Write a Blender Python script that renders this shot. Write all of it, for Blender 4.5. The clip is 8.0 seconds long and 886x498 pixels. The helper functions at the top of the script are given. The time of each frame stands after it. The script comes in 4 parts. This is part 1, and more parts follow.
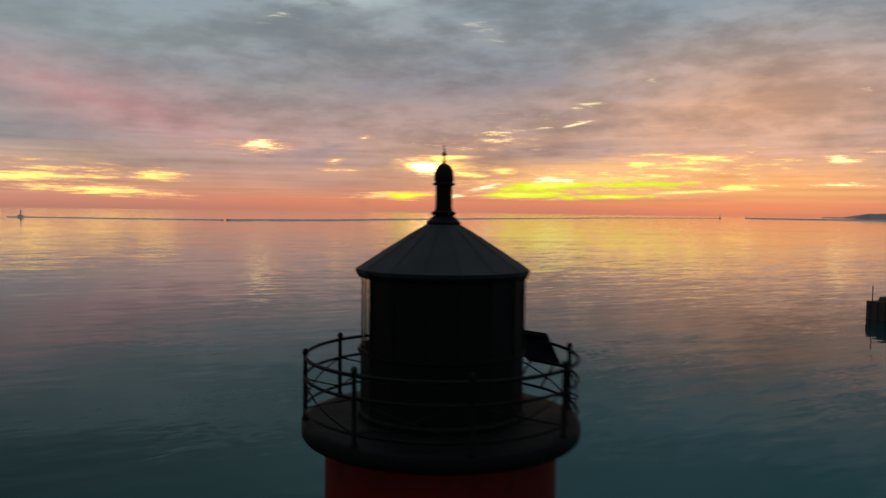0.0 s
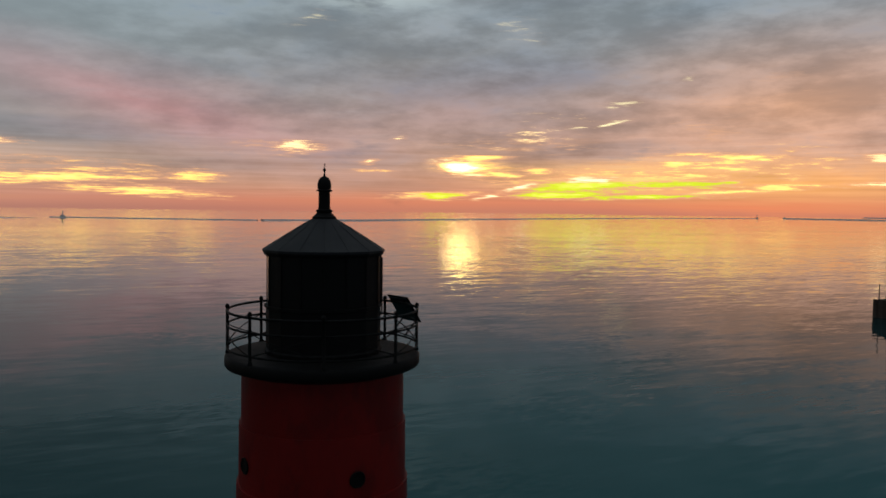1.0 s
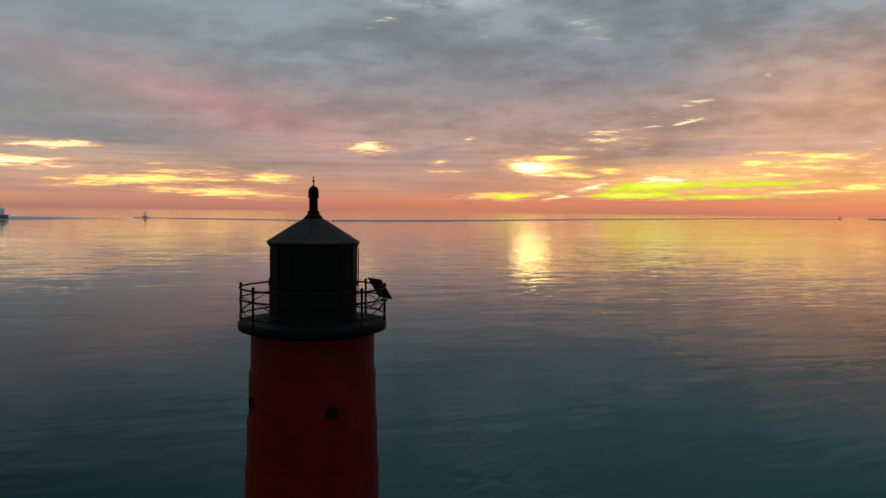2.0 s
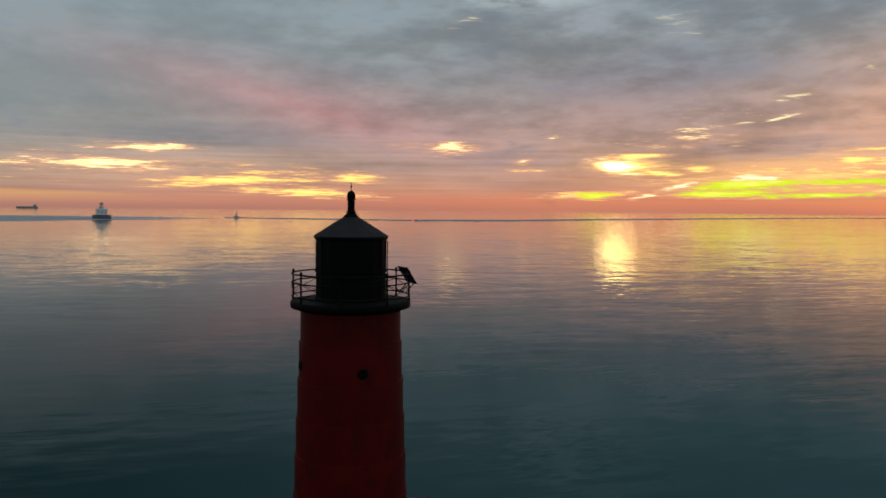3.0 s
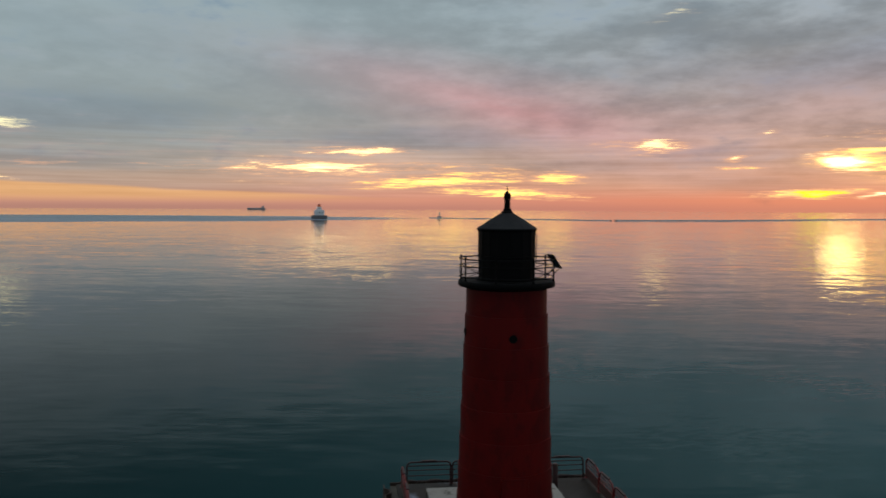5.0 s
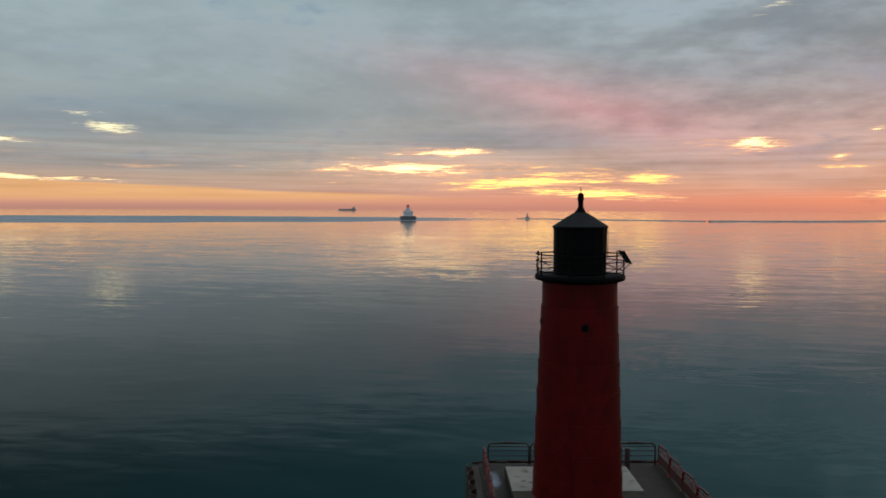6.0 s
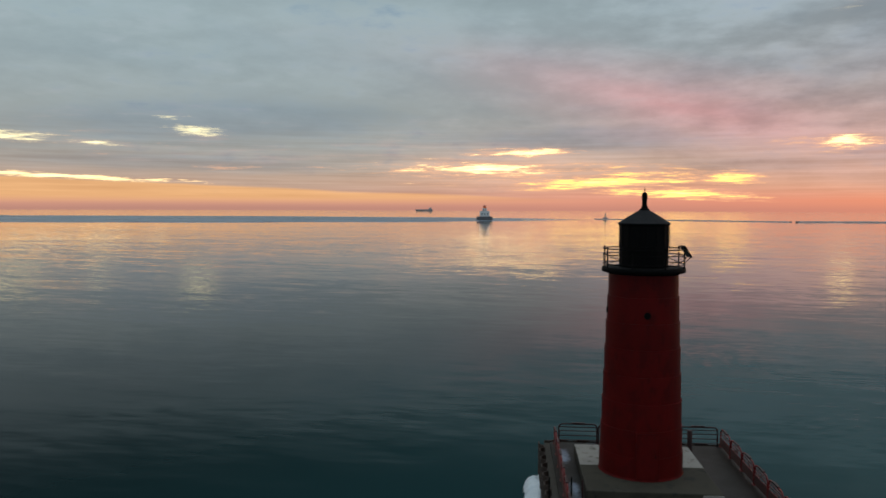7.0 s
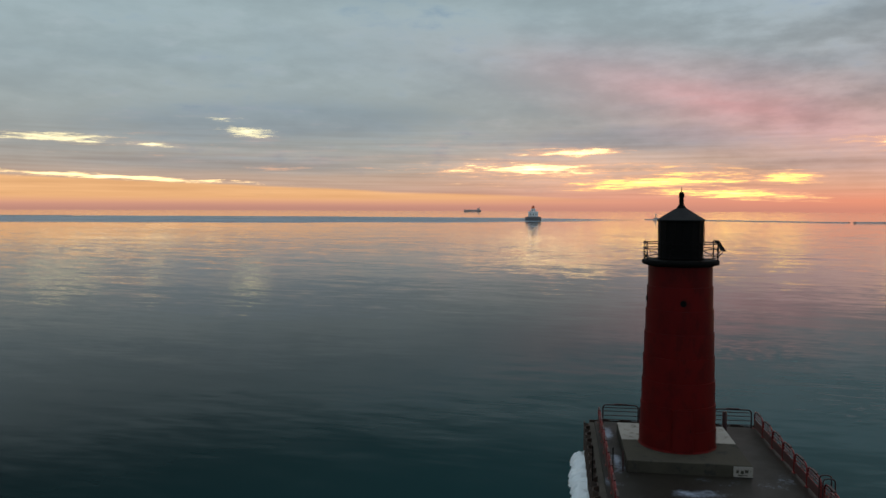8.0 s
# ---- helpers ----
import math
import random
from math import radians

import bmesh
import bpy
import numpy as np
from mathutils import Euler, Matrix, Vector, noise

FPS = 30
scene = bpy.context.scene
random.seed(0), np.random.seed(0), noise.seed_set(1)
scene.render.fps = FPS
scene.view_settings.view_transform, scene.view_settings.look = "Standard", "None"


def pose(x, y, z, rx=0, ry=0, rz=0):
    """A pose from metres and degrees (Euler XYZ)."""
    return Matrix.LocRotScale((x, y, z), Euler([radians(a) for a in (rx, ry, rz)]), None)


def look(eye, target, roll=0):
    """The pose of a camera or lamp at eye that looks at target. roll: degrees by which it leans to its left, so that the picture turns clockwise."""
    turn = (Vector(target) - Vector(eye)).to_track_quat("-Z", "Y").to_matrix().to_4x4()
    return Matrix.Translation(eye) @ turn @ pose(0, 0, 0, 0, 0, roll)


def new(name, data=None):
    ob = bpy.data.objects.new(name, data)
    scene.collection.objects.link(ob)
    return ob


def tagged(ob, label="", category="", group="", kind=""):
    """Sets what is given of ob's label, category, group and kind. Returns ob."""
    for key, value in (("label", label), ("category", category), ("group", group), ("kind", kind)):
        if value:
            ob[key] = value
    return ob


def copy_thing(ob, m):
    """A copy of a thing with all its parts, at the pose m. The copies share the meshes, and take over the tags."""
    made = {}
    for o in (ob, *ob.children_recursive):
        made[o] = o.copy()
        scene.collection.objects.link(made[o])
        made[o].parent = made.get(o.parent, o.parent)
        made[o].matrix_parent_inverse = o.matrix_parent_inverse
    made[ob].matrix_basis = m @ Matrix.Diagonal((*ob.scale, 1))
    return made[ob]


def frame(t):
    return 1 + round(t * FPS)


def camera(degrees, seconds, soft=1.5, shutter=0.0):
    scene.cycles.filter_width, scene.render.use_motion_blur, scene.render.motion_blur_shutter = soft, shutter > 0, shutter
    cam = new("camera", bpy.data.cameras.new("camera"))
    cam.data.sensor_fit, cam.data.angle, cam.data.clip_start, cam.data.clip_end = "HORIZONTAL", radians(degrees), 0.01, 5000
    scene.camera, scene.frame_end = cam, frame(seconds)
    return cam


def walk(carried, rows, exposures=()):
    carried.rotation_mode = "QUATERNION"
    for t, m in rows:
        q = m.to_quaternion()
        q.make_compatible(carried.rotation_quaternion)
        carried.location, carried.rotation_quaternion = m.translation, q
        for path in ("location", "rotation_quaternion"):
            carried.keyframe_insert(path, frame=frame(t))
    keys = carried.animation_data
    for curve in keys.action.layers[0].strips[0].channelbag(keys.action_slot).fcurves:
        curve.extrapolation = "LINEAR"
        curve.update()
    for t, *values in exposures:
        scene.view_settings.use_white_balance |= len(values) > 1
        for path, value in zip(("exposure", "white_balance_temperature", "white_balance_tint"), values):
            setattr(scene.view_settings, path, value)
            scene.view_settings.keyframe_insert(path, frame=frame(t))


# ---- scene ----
cam = camera(58.75, 8.0, soft=1.5, shutter=0.5)
walk(cam, [
    (0.0, pose(-4.893, -8.975, 14.396, 87.199, -0.706, -28.552)),
    (0.5, pose(-4.709, -11.624, 14.391, 87.208, -0.699, -27.623)),
    (1.0, pose(-4.482, -14.187, 14.397, 87.191, -0.697, -26.101)),
    (1.5, pose(-4.217, -16.694, 14.420, 87.193, -0.688, -23.704)),
    (3.0, pose(-3.462, -23.640, 14.480, 87.091, -0.517, -14.977)),
    (3.5, pose(-3.190, -25.349, 14.468, 87.045, -0.485, -11.503)),
    (4.0, pose(-2.991, -26.773, 14.453, 87.019, -0.435, -7.851)),
    (4.5, pose(-2.826, -28.042, 14.425, 87.007, -0.371, -4.263)),
    (5.0, pose(-2.636, -29.267, 14.389, 87.010, -0.329, -0.486)),
    (6.5, pose(-2.035, -33.830, 14.318, 87.052, -0.203, 8.731)),
    (7.0, pose(-1.795, -35.691, 14.256, 87.054, -0.202, 11.461)),
    (7.5, pose(-1.547, -37.673, 14.201, 87.079, -0.207, 13.622)),
    (8.0, pose(-1.296, -39.764, 14.139, 87.072, -0.211, 14.961)),
], exposures=[(0.0, -0.19), (1.5, -0.25), (3.5, -0.26), (5.0, -0.04), (6.5, 0.08), (8.0, 0.12)])

# ---- dawn sky ----
SUN_AZ, SUN_EL = 27.3, 3.1


def nodes_of(tree):
    def add(kind, *links, **props):
        n = tree.nodes.new(kind)
        for key, value in props.items():
            if key == "op":
                n.operation = value
            elif key == "blend":
                n.blend_type = value
            elif key == "vt":
                n.vector_type = value
            elif key == "gt":
                n.gradient_type = value
            elif key == "interp":
                n.interpolation_type = value
            elif key == "dims":
                n.noise_dimensions = value
            else:
                n.inputs[key.replace("_", " ")].default_value = value
        for i, v in enumerate(links):
            if v is None:
                continue
            if isinstance(v, (int, float, tuple)):
                n.inputs[i].default_value = v
            else:
                tree.links.new(v, n.inputs[i])
        return n
    return add


world = bpy.data.worlds.new("dawn_sky")
scene.world = world
world.use_nodes = True
wt = world.node_tree
wt.nodes.clear()
N = nodes_of(wt)


def M(op, a, b=None, c=None, clamp=False):
    n = N("ShaderNodeMath", a, b, c, op=op)
    n.use_clamp = clamp
    return n.outputs[0]


def ramp(tree, fac, stops, interp="LINEAR"):
    n = tree.nodes.new("ShaderNodeValToRGB")
    cr = n.color_ramp
    cr.interpolation = interp
    while len(cr.elements) < len(stops):
        cr.elements.new(0.5)
    for e, (p, c) in zip(cr.elements, stops):
        e.position, e.color = p, (*c, 1.0)
    tree.links.new(fac, n.inputs[0])
    return n.outputs[0]


def smooth(v, lo, hi, a=0.0, b=1.0):
    n = N("ShaderNodeMapRange", v, lo, hi, a, b)
    n.interpolation_type = "SMOOTHSTEP"
    return n.outputs[0]


def mixc(fac, a, b, blend="MIX"):
    n = wt.nodes.new("ShaderNodeMix")
    n.data_type, n.blend_type = "RGBA", blend
    for s, v in ((n.inputs[0], fac), (n.inputs[6], a), (n.inputs[7], b)):
        if isinstance(v, (int, float)):
            s.default_value = v
        elif isinstance(v, tuple):
            s.default_value = (*v, 1.0)
        else:
            wt.links.new(v, s)
    return n.outputs[2]


tc = N("ShaderNodeTexCoord").outputs["Generated"]
sep = N("ShaderNodeSeparateXYZ", N("ShaderNodeVectorMath", tc, op="NORMALIZE").outputs[0]).outputs
az = M("MULTIPLY", M("ARCTAN2", sep[0], sep[1]), 57.2958)
el = M("MULTIPLY", M("ARCSINE", sep[2]), 57.2958)
uv = N("ShaderNodeCombineXYZ", az, el, 0.0).outputs[0]


def wnoise(sx, sy, detail, rough, seed, color=False):
    m = N("ShaderNodeMapping", uv, (seed * 3.7, seed * 1.9, seed), None, (sx, sy, 1.0)).outputs[0]
    n = N("ShaderNodeTexNoise", m, Scale=1.0, Detail=detail, Roughness=rough)
    return n.outputs["Color" if color else "Fac"]


# the cloud deck seen from below: it flattens towards the horizon
lift = M("ADD", M("MAXIMUM", sep[2], 0.0), 0.045)
plane = N("ShaderNodeCombineXYZ", M("DIVIDE", sep[0], lift), M("DIVIDE", sep[1], lift), 0.0).outputs[0]


def dnoise(scale, along, turn, detail, rough, seed, color=False):
    m = N("ShaderNodeMapping", plane, (seed * 2.3, seed * 5.1, seed), (0.0, 0.0, radians(turn)), (scale * along, scale, 1.0)).outputs[0]
    n = N("ShaderNodeTexNoise", m, Scale=1.0, Detail=detail, Roughness=rough)
    return n.outputs["Color" if color else "Fac"]


def recentre(col, sx, sy):
    v = N("ShaderNodeVectorMath", col, (0.5, 0.5, 0.5), op="SUBTRACT").outputs[0]
    return N("ShaderNodeVectorMath", v, (sx, sy, 0.0), op="MULTIPLY").outputs[0]


warp = N("ShaderNodeVectorMath", recentre(wnoise(0.10, 0.55, 2.0, 0.5, 1.0, True), 4.0, 0.7),
         recentre(dnoise(1.1, 0.6, 20.0, 4.0, 0.6, 2.0, True), 2.6, 0.55), op="ADD").outputs[0]
uvw = N("ShaderNodeVectorMath", uv, warp, op="ADD").outputs[0]

LIME, YELLOW, CREAM, WHITE, PEACH = "lime", "yellow", "cream", "white", "peach"
sums = {}


def blob(u, v, hw, hh, tilt, where=None):
    m = N("ShaderNodeMapping", uvw if where is None else where, (u, v, 0.0), (0.0, 0.0, radians(tilt)), (hw, hh, 1.0))
    m.vector_type = "TEXTURE"
    return N("ShaderNodeTexGradient", m.outputs[0], gt="QUADRATIC_SPHERE").outputs["Fac"]


def streak(u, v, hw, hh, tilt, strength, tint, where=None):
    g = M("MULTIPLY", M("POWER", blob(u, v, hw * 1.85, hh * 2.6, tilt, where), 0.8), 0.56 + 0.64 * strength)
    sums[tint] = g if tint not in sums else M("MAXIMUM", sums[tint], g)


# the lit rags round the sun, and the two long lime bars under it
trim = N("ShaderNodeVectorMath", uv, N("ShaderNodeVectorMath", warp, (0.4, 0.4, 0.0), op="MULTIPLY").outputs[0], op="ADD").outputs[0]
streak(27.2, 3.05, 1.9, 0.40, -6.0, 1.1, WHITE, trim)
streak(28.9, 3.82, 2.6, 0.15, 2.0, 0.9, YELLOW, trim)
streak(30.4, 2.62, 1.9, 0.20, -6.0, 0.9, YELLOW, trim)
streak(32.9, 2.85, 1.7, 0.24, 1.0, 0.8, YELLOW, trim)
streak(31.8, 1.75, 1.5, 0.17, 12.0, 1.0, WHITE, trim)
streak(36.3, 1.90, 4.6, 0.46, 2.0, 1.4, LIME, trim)
streak(36.8, 2.32, 3.3, 0.20, 2.0, 0.9, WHITE, trim)
streak(42.5, 2.05, 4.2, 0.24, -1.0, 1.0, LIME, trim)
streak(39.0, 2.30, 9.0, 0.60, 0.0, 0.7, YELLOW, trim)
streak(34.6, 1.20, 4.0, 0.25, 1.0, 1.45, LIME, trim)
streak(29.5, 0.95, 1.2, 0.11, 9.0, 0.9, WHITE, trim)
streak(40.5, 1.12, 6.0, 0.17, 0.5, 1.1, LIME, trim)
streak(45.5, 1.45, 3.6, 0.16, 3.0, 0.9, YELLOW, trim)
streak(25.2, 1.05, 3.4, 0.22, 1.0, 1.2, YELLOW, trim)
streak(25.9, 1.02, 2.0, 0.20, 0.0, 1.75, LIME, trim)
streak(-28.9, 5.35, 2.4, 0.36, -3.0, 0.60, WHITE, trim)
streak(-30.3, 6.20, 1.7, 0.26, 4.0, 0.5, WHITE, trim)
streak(-41.6, 4.55, 5.0, 0.30, -1.5, 0.7, WHITE, trim)
streak(-35.2, 4.25, 2.6, 0.20, -2.0, 0.6, WHITE, trim)
streak(48.3, 1.73, 4.58, 0.21, 0.1, 0.7, YELLOW)
streak(42.4, 3.47, 2.21, 0.21, 2.8, 0.6, YELLOW)
streak(47.2, 3.71, 3.38, 0.27, -0.9, 0.7, YELLOW)
streak(55.5, 3.54, 2.23, 0.37, 8.6, 0.5, CREAM)
streak(55.6, 1.97, 2.58, 0.21, 2.0, 0.4, CREAM)
streak(37.9, 6.2, 2.0, 0.15, 12.0, 0.7, WHITE, trim)
streak(35.0, 5.9, 2.2, 0.12, 4.0, 0.45, WHITE, trim)
streak(37.5, 7.33, 1.03, 0.21, 5.7, 0.45, WHITE)
streak(43.3, 9.27, 1.21, 0.27, 2.5, 0.45, WHITE)
streak(45.1, 5.53, 3.23, 1.07, 2.2, 0.35, PEACH)
streak(48.9, 9.12, 3.69, 0.75, 5.6, 0.22, PEACH)
streak(49.8, 7.88, 3.43, 0.53, 11.7, 0.2, PEACH)
streak(56.7, 8.19, 1.05, 0.43, 12.7, 0.35, WHITE)
streak(15.7, 4.50, 2.31, 0.37, 4.7, 0.7, CREAM)
streak(21.0, 3.50, 0.94, 0.16, 6.6, 0.4, CREAM)
streak(23.2, 5.20, 0.70, 0.16, 8.4, 0.4, CREAM)
streak(35.4, 4.50, 1.58, 0.13, 2.1, 0.4, PEACH)
streak(20.9, 2.81, 1.29, 0.16, 0.8, 0.4, YELLOW)
streak(0.2, 1.95, 6.8, 0.36, 1.4, 0.85, YELLOW)
streak(8.3, 2.10, 2.58, 0.32, 1.3, 0.9, YELLOW)
streak(5.6, 1.05, 5.6, 0.25, -2.0, 0.9, YELLOW)
streak(-7.8, 2.83, 5.6, 0.32, -1.4, 0.85, CREAM)
streak(-5.5, 4.02, 4.11, 0.27, 1.1, 0.7, CREAM)
streak(-27.0, 2.78, 3.83, 0.27, 0.2, 0.35, PEACH)
streak(-17.2, 2.91, 6.10, 0.16, -0.1, 0.3, PEACH)
streak(-38.0, 1.99, 10.5, 0.13, -1.9, 1.2, CREAM)
streak(12.2, 4.62, 2.37, 0.32, 2.9, 0.35, PEACH)
streak(-10.9, 2.65, 8.00, 0.32, 0.5, 0.35, PEACH)
streak(16.3, 13.25, 1.60, 0.53, 6.9, 0.25, WHITE)
streak(31.4, 12.66, 2.30, 0.64, -11.7, 0.25, WHITE)
streak(16.8, 13.39, 1.78, 0.43, -9.3, 0.3, WHITE)
streak(38.8, 7.62, 1.97, 0.21, 1.8, 0.4, WHITE)
# loose fields of smaller lit puffs
streak(46.0, 3.2, 9.0, 1.0, 2.0, 0.22, YELLOW)
streak(46.0, 7.0, 9.0, 2.2, 6.0, -0.1, PEACH)
streak(33.0, 5.6, 8.0, 1.3, 5.0, -0.12, CREAM)
streak(2.0, 2.2, 8.0, 0.8, 0.0, 0.0, YELLOW)
streak(-10.0, 2.7, 9.0, 0.7, 0.0, -0.05, CREAM)
streak(-36.0, 4.3, 9.0, 1.0, -1.0, -0.2, PEACH)
streak(14.0, 4.2, 7.0, 0.9, 0.0, -0.1, PEACH)

elw = N("ShaderNodeSeparateXYZ", uvw).outputs[1]
fac = M("DIVIDE", M("ADD", M("MULTIPLY", el, 0.75), M("MULTIPLY", elw, 0.25)), 20.0, clamp=True)
sun_side = ramp(wt, fac, [(0.0, (0.60, 0.22, 0.16)), (0.03, (0.73, 0.245, 0.155)), (0.085, (0.70, 0.335, 0.22)), (0.16, (0.59, 0.35, 0.26)),
                          (0.26, (0.477, 0.322, 0.289)), (0.38, (0.377, 0.309, 0.311)), (0.55, (0.305, 0.330, 0.358)), (0.70, (0.300, 0.358, 0.398)), (1.0, (0.165, 0.205, 0.23))])
north_side = ramp(wt, fac, [(0.0, (0.48, 0.24, 0.185)), (0.030, (0.66, 0.32, 0.225)), (0.08, (0.57, 0.375, 0.27)), (0.14, (0.405, 0.34, 0.29)),
                            (0.22, (0.325, 0.335, 0.325)), (0.34, (0.318, 0.362, 0.365)), (0.50, (0.300, 0.368, 0.390)), (0.72, (0.315, 0.402, 0.430)), (1.0, (0.18, 0.24, 0.27))])
side = smooth(az, -22.0, 30.0)
base = mixc(side, north_side, sun_side)
# broad rose veil, the orange bank low in the north-east, the warm air round the sun
base = mixc(M("MULTIPLY", M("POWER", blob(7.0, 6.6, 22.0, 4.0, -12.0), 0.6), 0.62), base, (0.62, 0.345, 0.345))
base = mixc(M("MULTIPLY", M("POWER", blob(4.5, 7.2, 17.0, 2.0, -13.0), 0.8), 0.42), base, (0.72, 0.32, 0.33))
base = mixc(M("MULTIPLY", blob(26.0, 7.0, 14.0, 3.0, 8.0), 0.35), base, (0.56, 0.35, 0.34))
rim = M("SUBTRACT", M("MULTIPLY_ADD", az, -0.033, 0.72), M("ADD", M("MULTIPLY", el, 0.55), M("MULTIPLY", elw, 0.45)))
northward = smooth(M("MULTIPLY", az, -1.0), -2.0, 15.0)
base = mixc(M("MULTIPLY", M("MULTIPLY", smooth(rim, -0.9, 0.0), smooth(rim, 0.35, 0.0)), M("MULTIPLY", northward, 0.45)), base, (0.40, 0.31, 0.26))
base = mixc(M("MULTIPLY", M("MULTIPLY", smooth(rim, 0.0, 0.22), smooth(el, 0.15, 0.9)), M("MULTIPLY", northward, 0.9)), base, (0.78, 0.42, 0.185))
base = mixc(M("MULTIPLY", M("POWER", blob(50.0, 7.0, 21.0, 8.0, 3.0), 0.8), 0.74), base, (1.10, 0.575, 0.335))
base = mixc(M("MULTIPLY", M("POWER", blob(50.0, 1.9, 20.0, 2.4, 0.0), 0.7), 0.85), base, (1.30, 0.58, 0.16))
base = mixc(M("MULTIPLY", M("POWER", blob(40.0, 2.5, 13.0, 1.6, 1.0), 0.6), 0.78), base, (1.32, 0.72, 0.21))
base = mixc(M("MULTIPLY", M("POWER", blob(-6.0, 3.0, 13.0, 2.0, 0.0), 0.7), 0.55), base, (0.92, 0.56, 0.39))
base = mixc(M("MULTIPLY", M("POWER", blob(-3.0, 1.1, 22.0, 2.2, 0.0), 0.7), 0.32), base, (0.76, 0.31, 0.22))
base = mixc(M("MULTIPLY", blob(17.0, 2.4, 13.0, 2.2, 0.0), 0.55), base, (0.50, 0.325, 0.29))
base = mixc(M("MULTIPLY", blob(-8.0, 10.0, 26.0, 5.0, -8.0), 0.30), base, (0.43, 0.355, 0.37))
base = mixc(M("MULTIPLY", blob(48.0, 0.3, 22.0, 1.1, 0.0), 0.6), base, (1.10, 0.30, 0.13))
# soft folds of the cloud deck
folds = M("ADD", M("MULTIPLY", wnoise(0.075, 0.24, 5.0, 0.5, 4.0), 0.62), M("MULTIPLY", wnoise(0.34, 0.90, 6.0, 0.58, 7.0), 0.38))
high = smooth(el, 0.4, 4.0)
shade = M("ADD", 1.0, M("MULTIPLY", M("SUBTRACT", smooth(folds, 0.36, 0.64), 0.5), M("MULTIPLY", high, M("MULTIPLY_ADD", side, 0.36, 0.15))))
base = mixc(1.0, base, N("ShaderNodeCombineXYZ", shade, shade, shade).outputs[0], "MULTIPLY")
thin = M("MULTIPLY", smooth(M("ADD", M("MULTIPLY", folds, 0.6), M("MULTIPLY", dnoise(1.7, 0.9, 20.0, 6.0, 0.6, 3.0), 0.4)), 0.52, 0.66), M("MULTIPLY", high, 0.34))
base = mixc(thin, base, mixc(smooth(el, 4.0, 9.0), (0.66, 0.44, 0.36), (0.42, 0.46, 0.50)))
bellied = M("MULTIPLY", smooth(dnoise(1.0, 1.7, 15.0, 5.0, 0.55, 15.0), 0.43, 0.64), M("MULTIPLY", smooth(el, 2.0, 6.0), M("MULTIPLY_ADD", side, 0.24, 0.14)))
base = mixc(bellied, base, mixc(1.0, base, (0.68, 0.76, 0.85), "MULTIPLY"))
filament = M("MULTIPLY", M("SUBTRACT", wnoise(0.10, 3.4, 5.0, 0.55, 23.0), 0.5), M("MULTIPLY", smooth(el, 0.3, 1.2), smooth(el, 3.0, 7.0, 1.0, 0.0)))
filament = M("MULTIPLY_ADD", filament, 0.7, 1.0)
base = mixc(1.0, base, N("ShaderNodeCombineXYZ", M("POWER", filament, 0.8), filament, M("POWER", filament, 1.1)).outputs[0], "MULTIPLY")
# slate-blue banks lying between the lit layers
for u, v, hw, hh, tilt, amount in ((-27.0, 6.2, 26.0, 1.7, 2.0, 0.55), (-1.0, 4.9, 15.0, 1.0, 0.0, 0.55), (-30.0, 3.0, 20.0, 0.8, 0.0, 0.5), (20.0, 3.6, 11.0, 0.8, 0.0, 0.55),
                                   (22.0, 1.7, 9.0, 0.7, 0.0, 0.4), (10.0, 3.0, 10.0, 0.7, 0.0, 0.45), (36.0, 4.3, 10.0, 0.7, 3.0, 0.6), (30.0, 9.5, 16.0, 2.0, 4.0, 0.5)):
    bank = M("MULTIPLY", smooth(M("ADD", blob(u, v, hw, hh * 1.6, tilt), M("MULTIPLY", M("SUBTRACT", folds, 0.5), 1.2)), 0.05, 0.55), amount)
    base = mixc(bank, base, mixc(1.0, base, (0.64, 0.74, 0.88), "MULTIPLY"))
wisp = M("SUBTRACT", M("ADD", M("MULTIPLY", wnoise(0.28, 2.6, 9.0, 0.66, 9.0), 0.50), M("MULTIPLY", dnoise(2.1, 0.65, 12.0, 9.0, 0.68, 12.0), 0.50)), 0.5)
puff = M("SUBTRACT", wnoise(0.8, 6.5, 7.0, 0.66, 31.0), 0.5)
TINTS = {PEACH: (0.86, 0.47, 0.29), CREAM: (2.3, 1.65, 0.74), YELLOW: (1.85, 1.20, 0.30), LIME: (0.80, 1.00, 0.012), WHITE: (1.55, 1.36, 0.76)}
GAIN = {PEACH: 0.7, CREAM: 0.9, YELLOW: 0.95, LIME: 1.0, WHITE: 0.95}
RAGGED = {PEACH: 3.2, CREAM: 3.5, YELLOW: 3.5, LIME: 3.5, WHITE: 3.5}
RIM = (1.05, 0.52, 0.27)
HEARTS = {PEACH: (0.92, 0.56, 0.38), CREAM: (2.3, 1.9, 1.15), YELLOW: (2.1, 1.55, 0.55), LIME: (1.35, 1.40, 0.25), WHITE: (2.2, 2.0, 1.35)}
rim_gain = M("MULTIPLY", M("MULTIPLY", smooth(az, -30.0, 0.0, 0.2, 1.0), smooth(el, 3.8, 5.8, 1.0, 0.12)), 0.62)
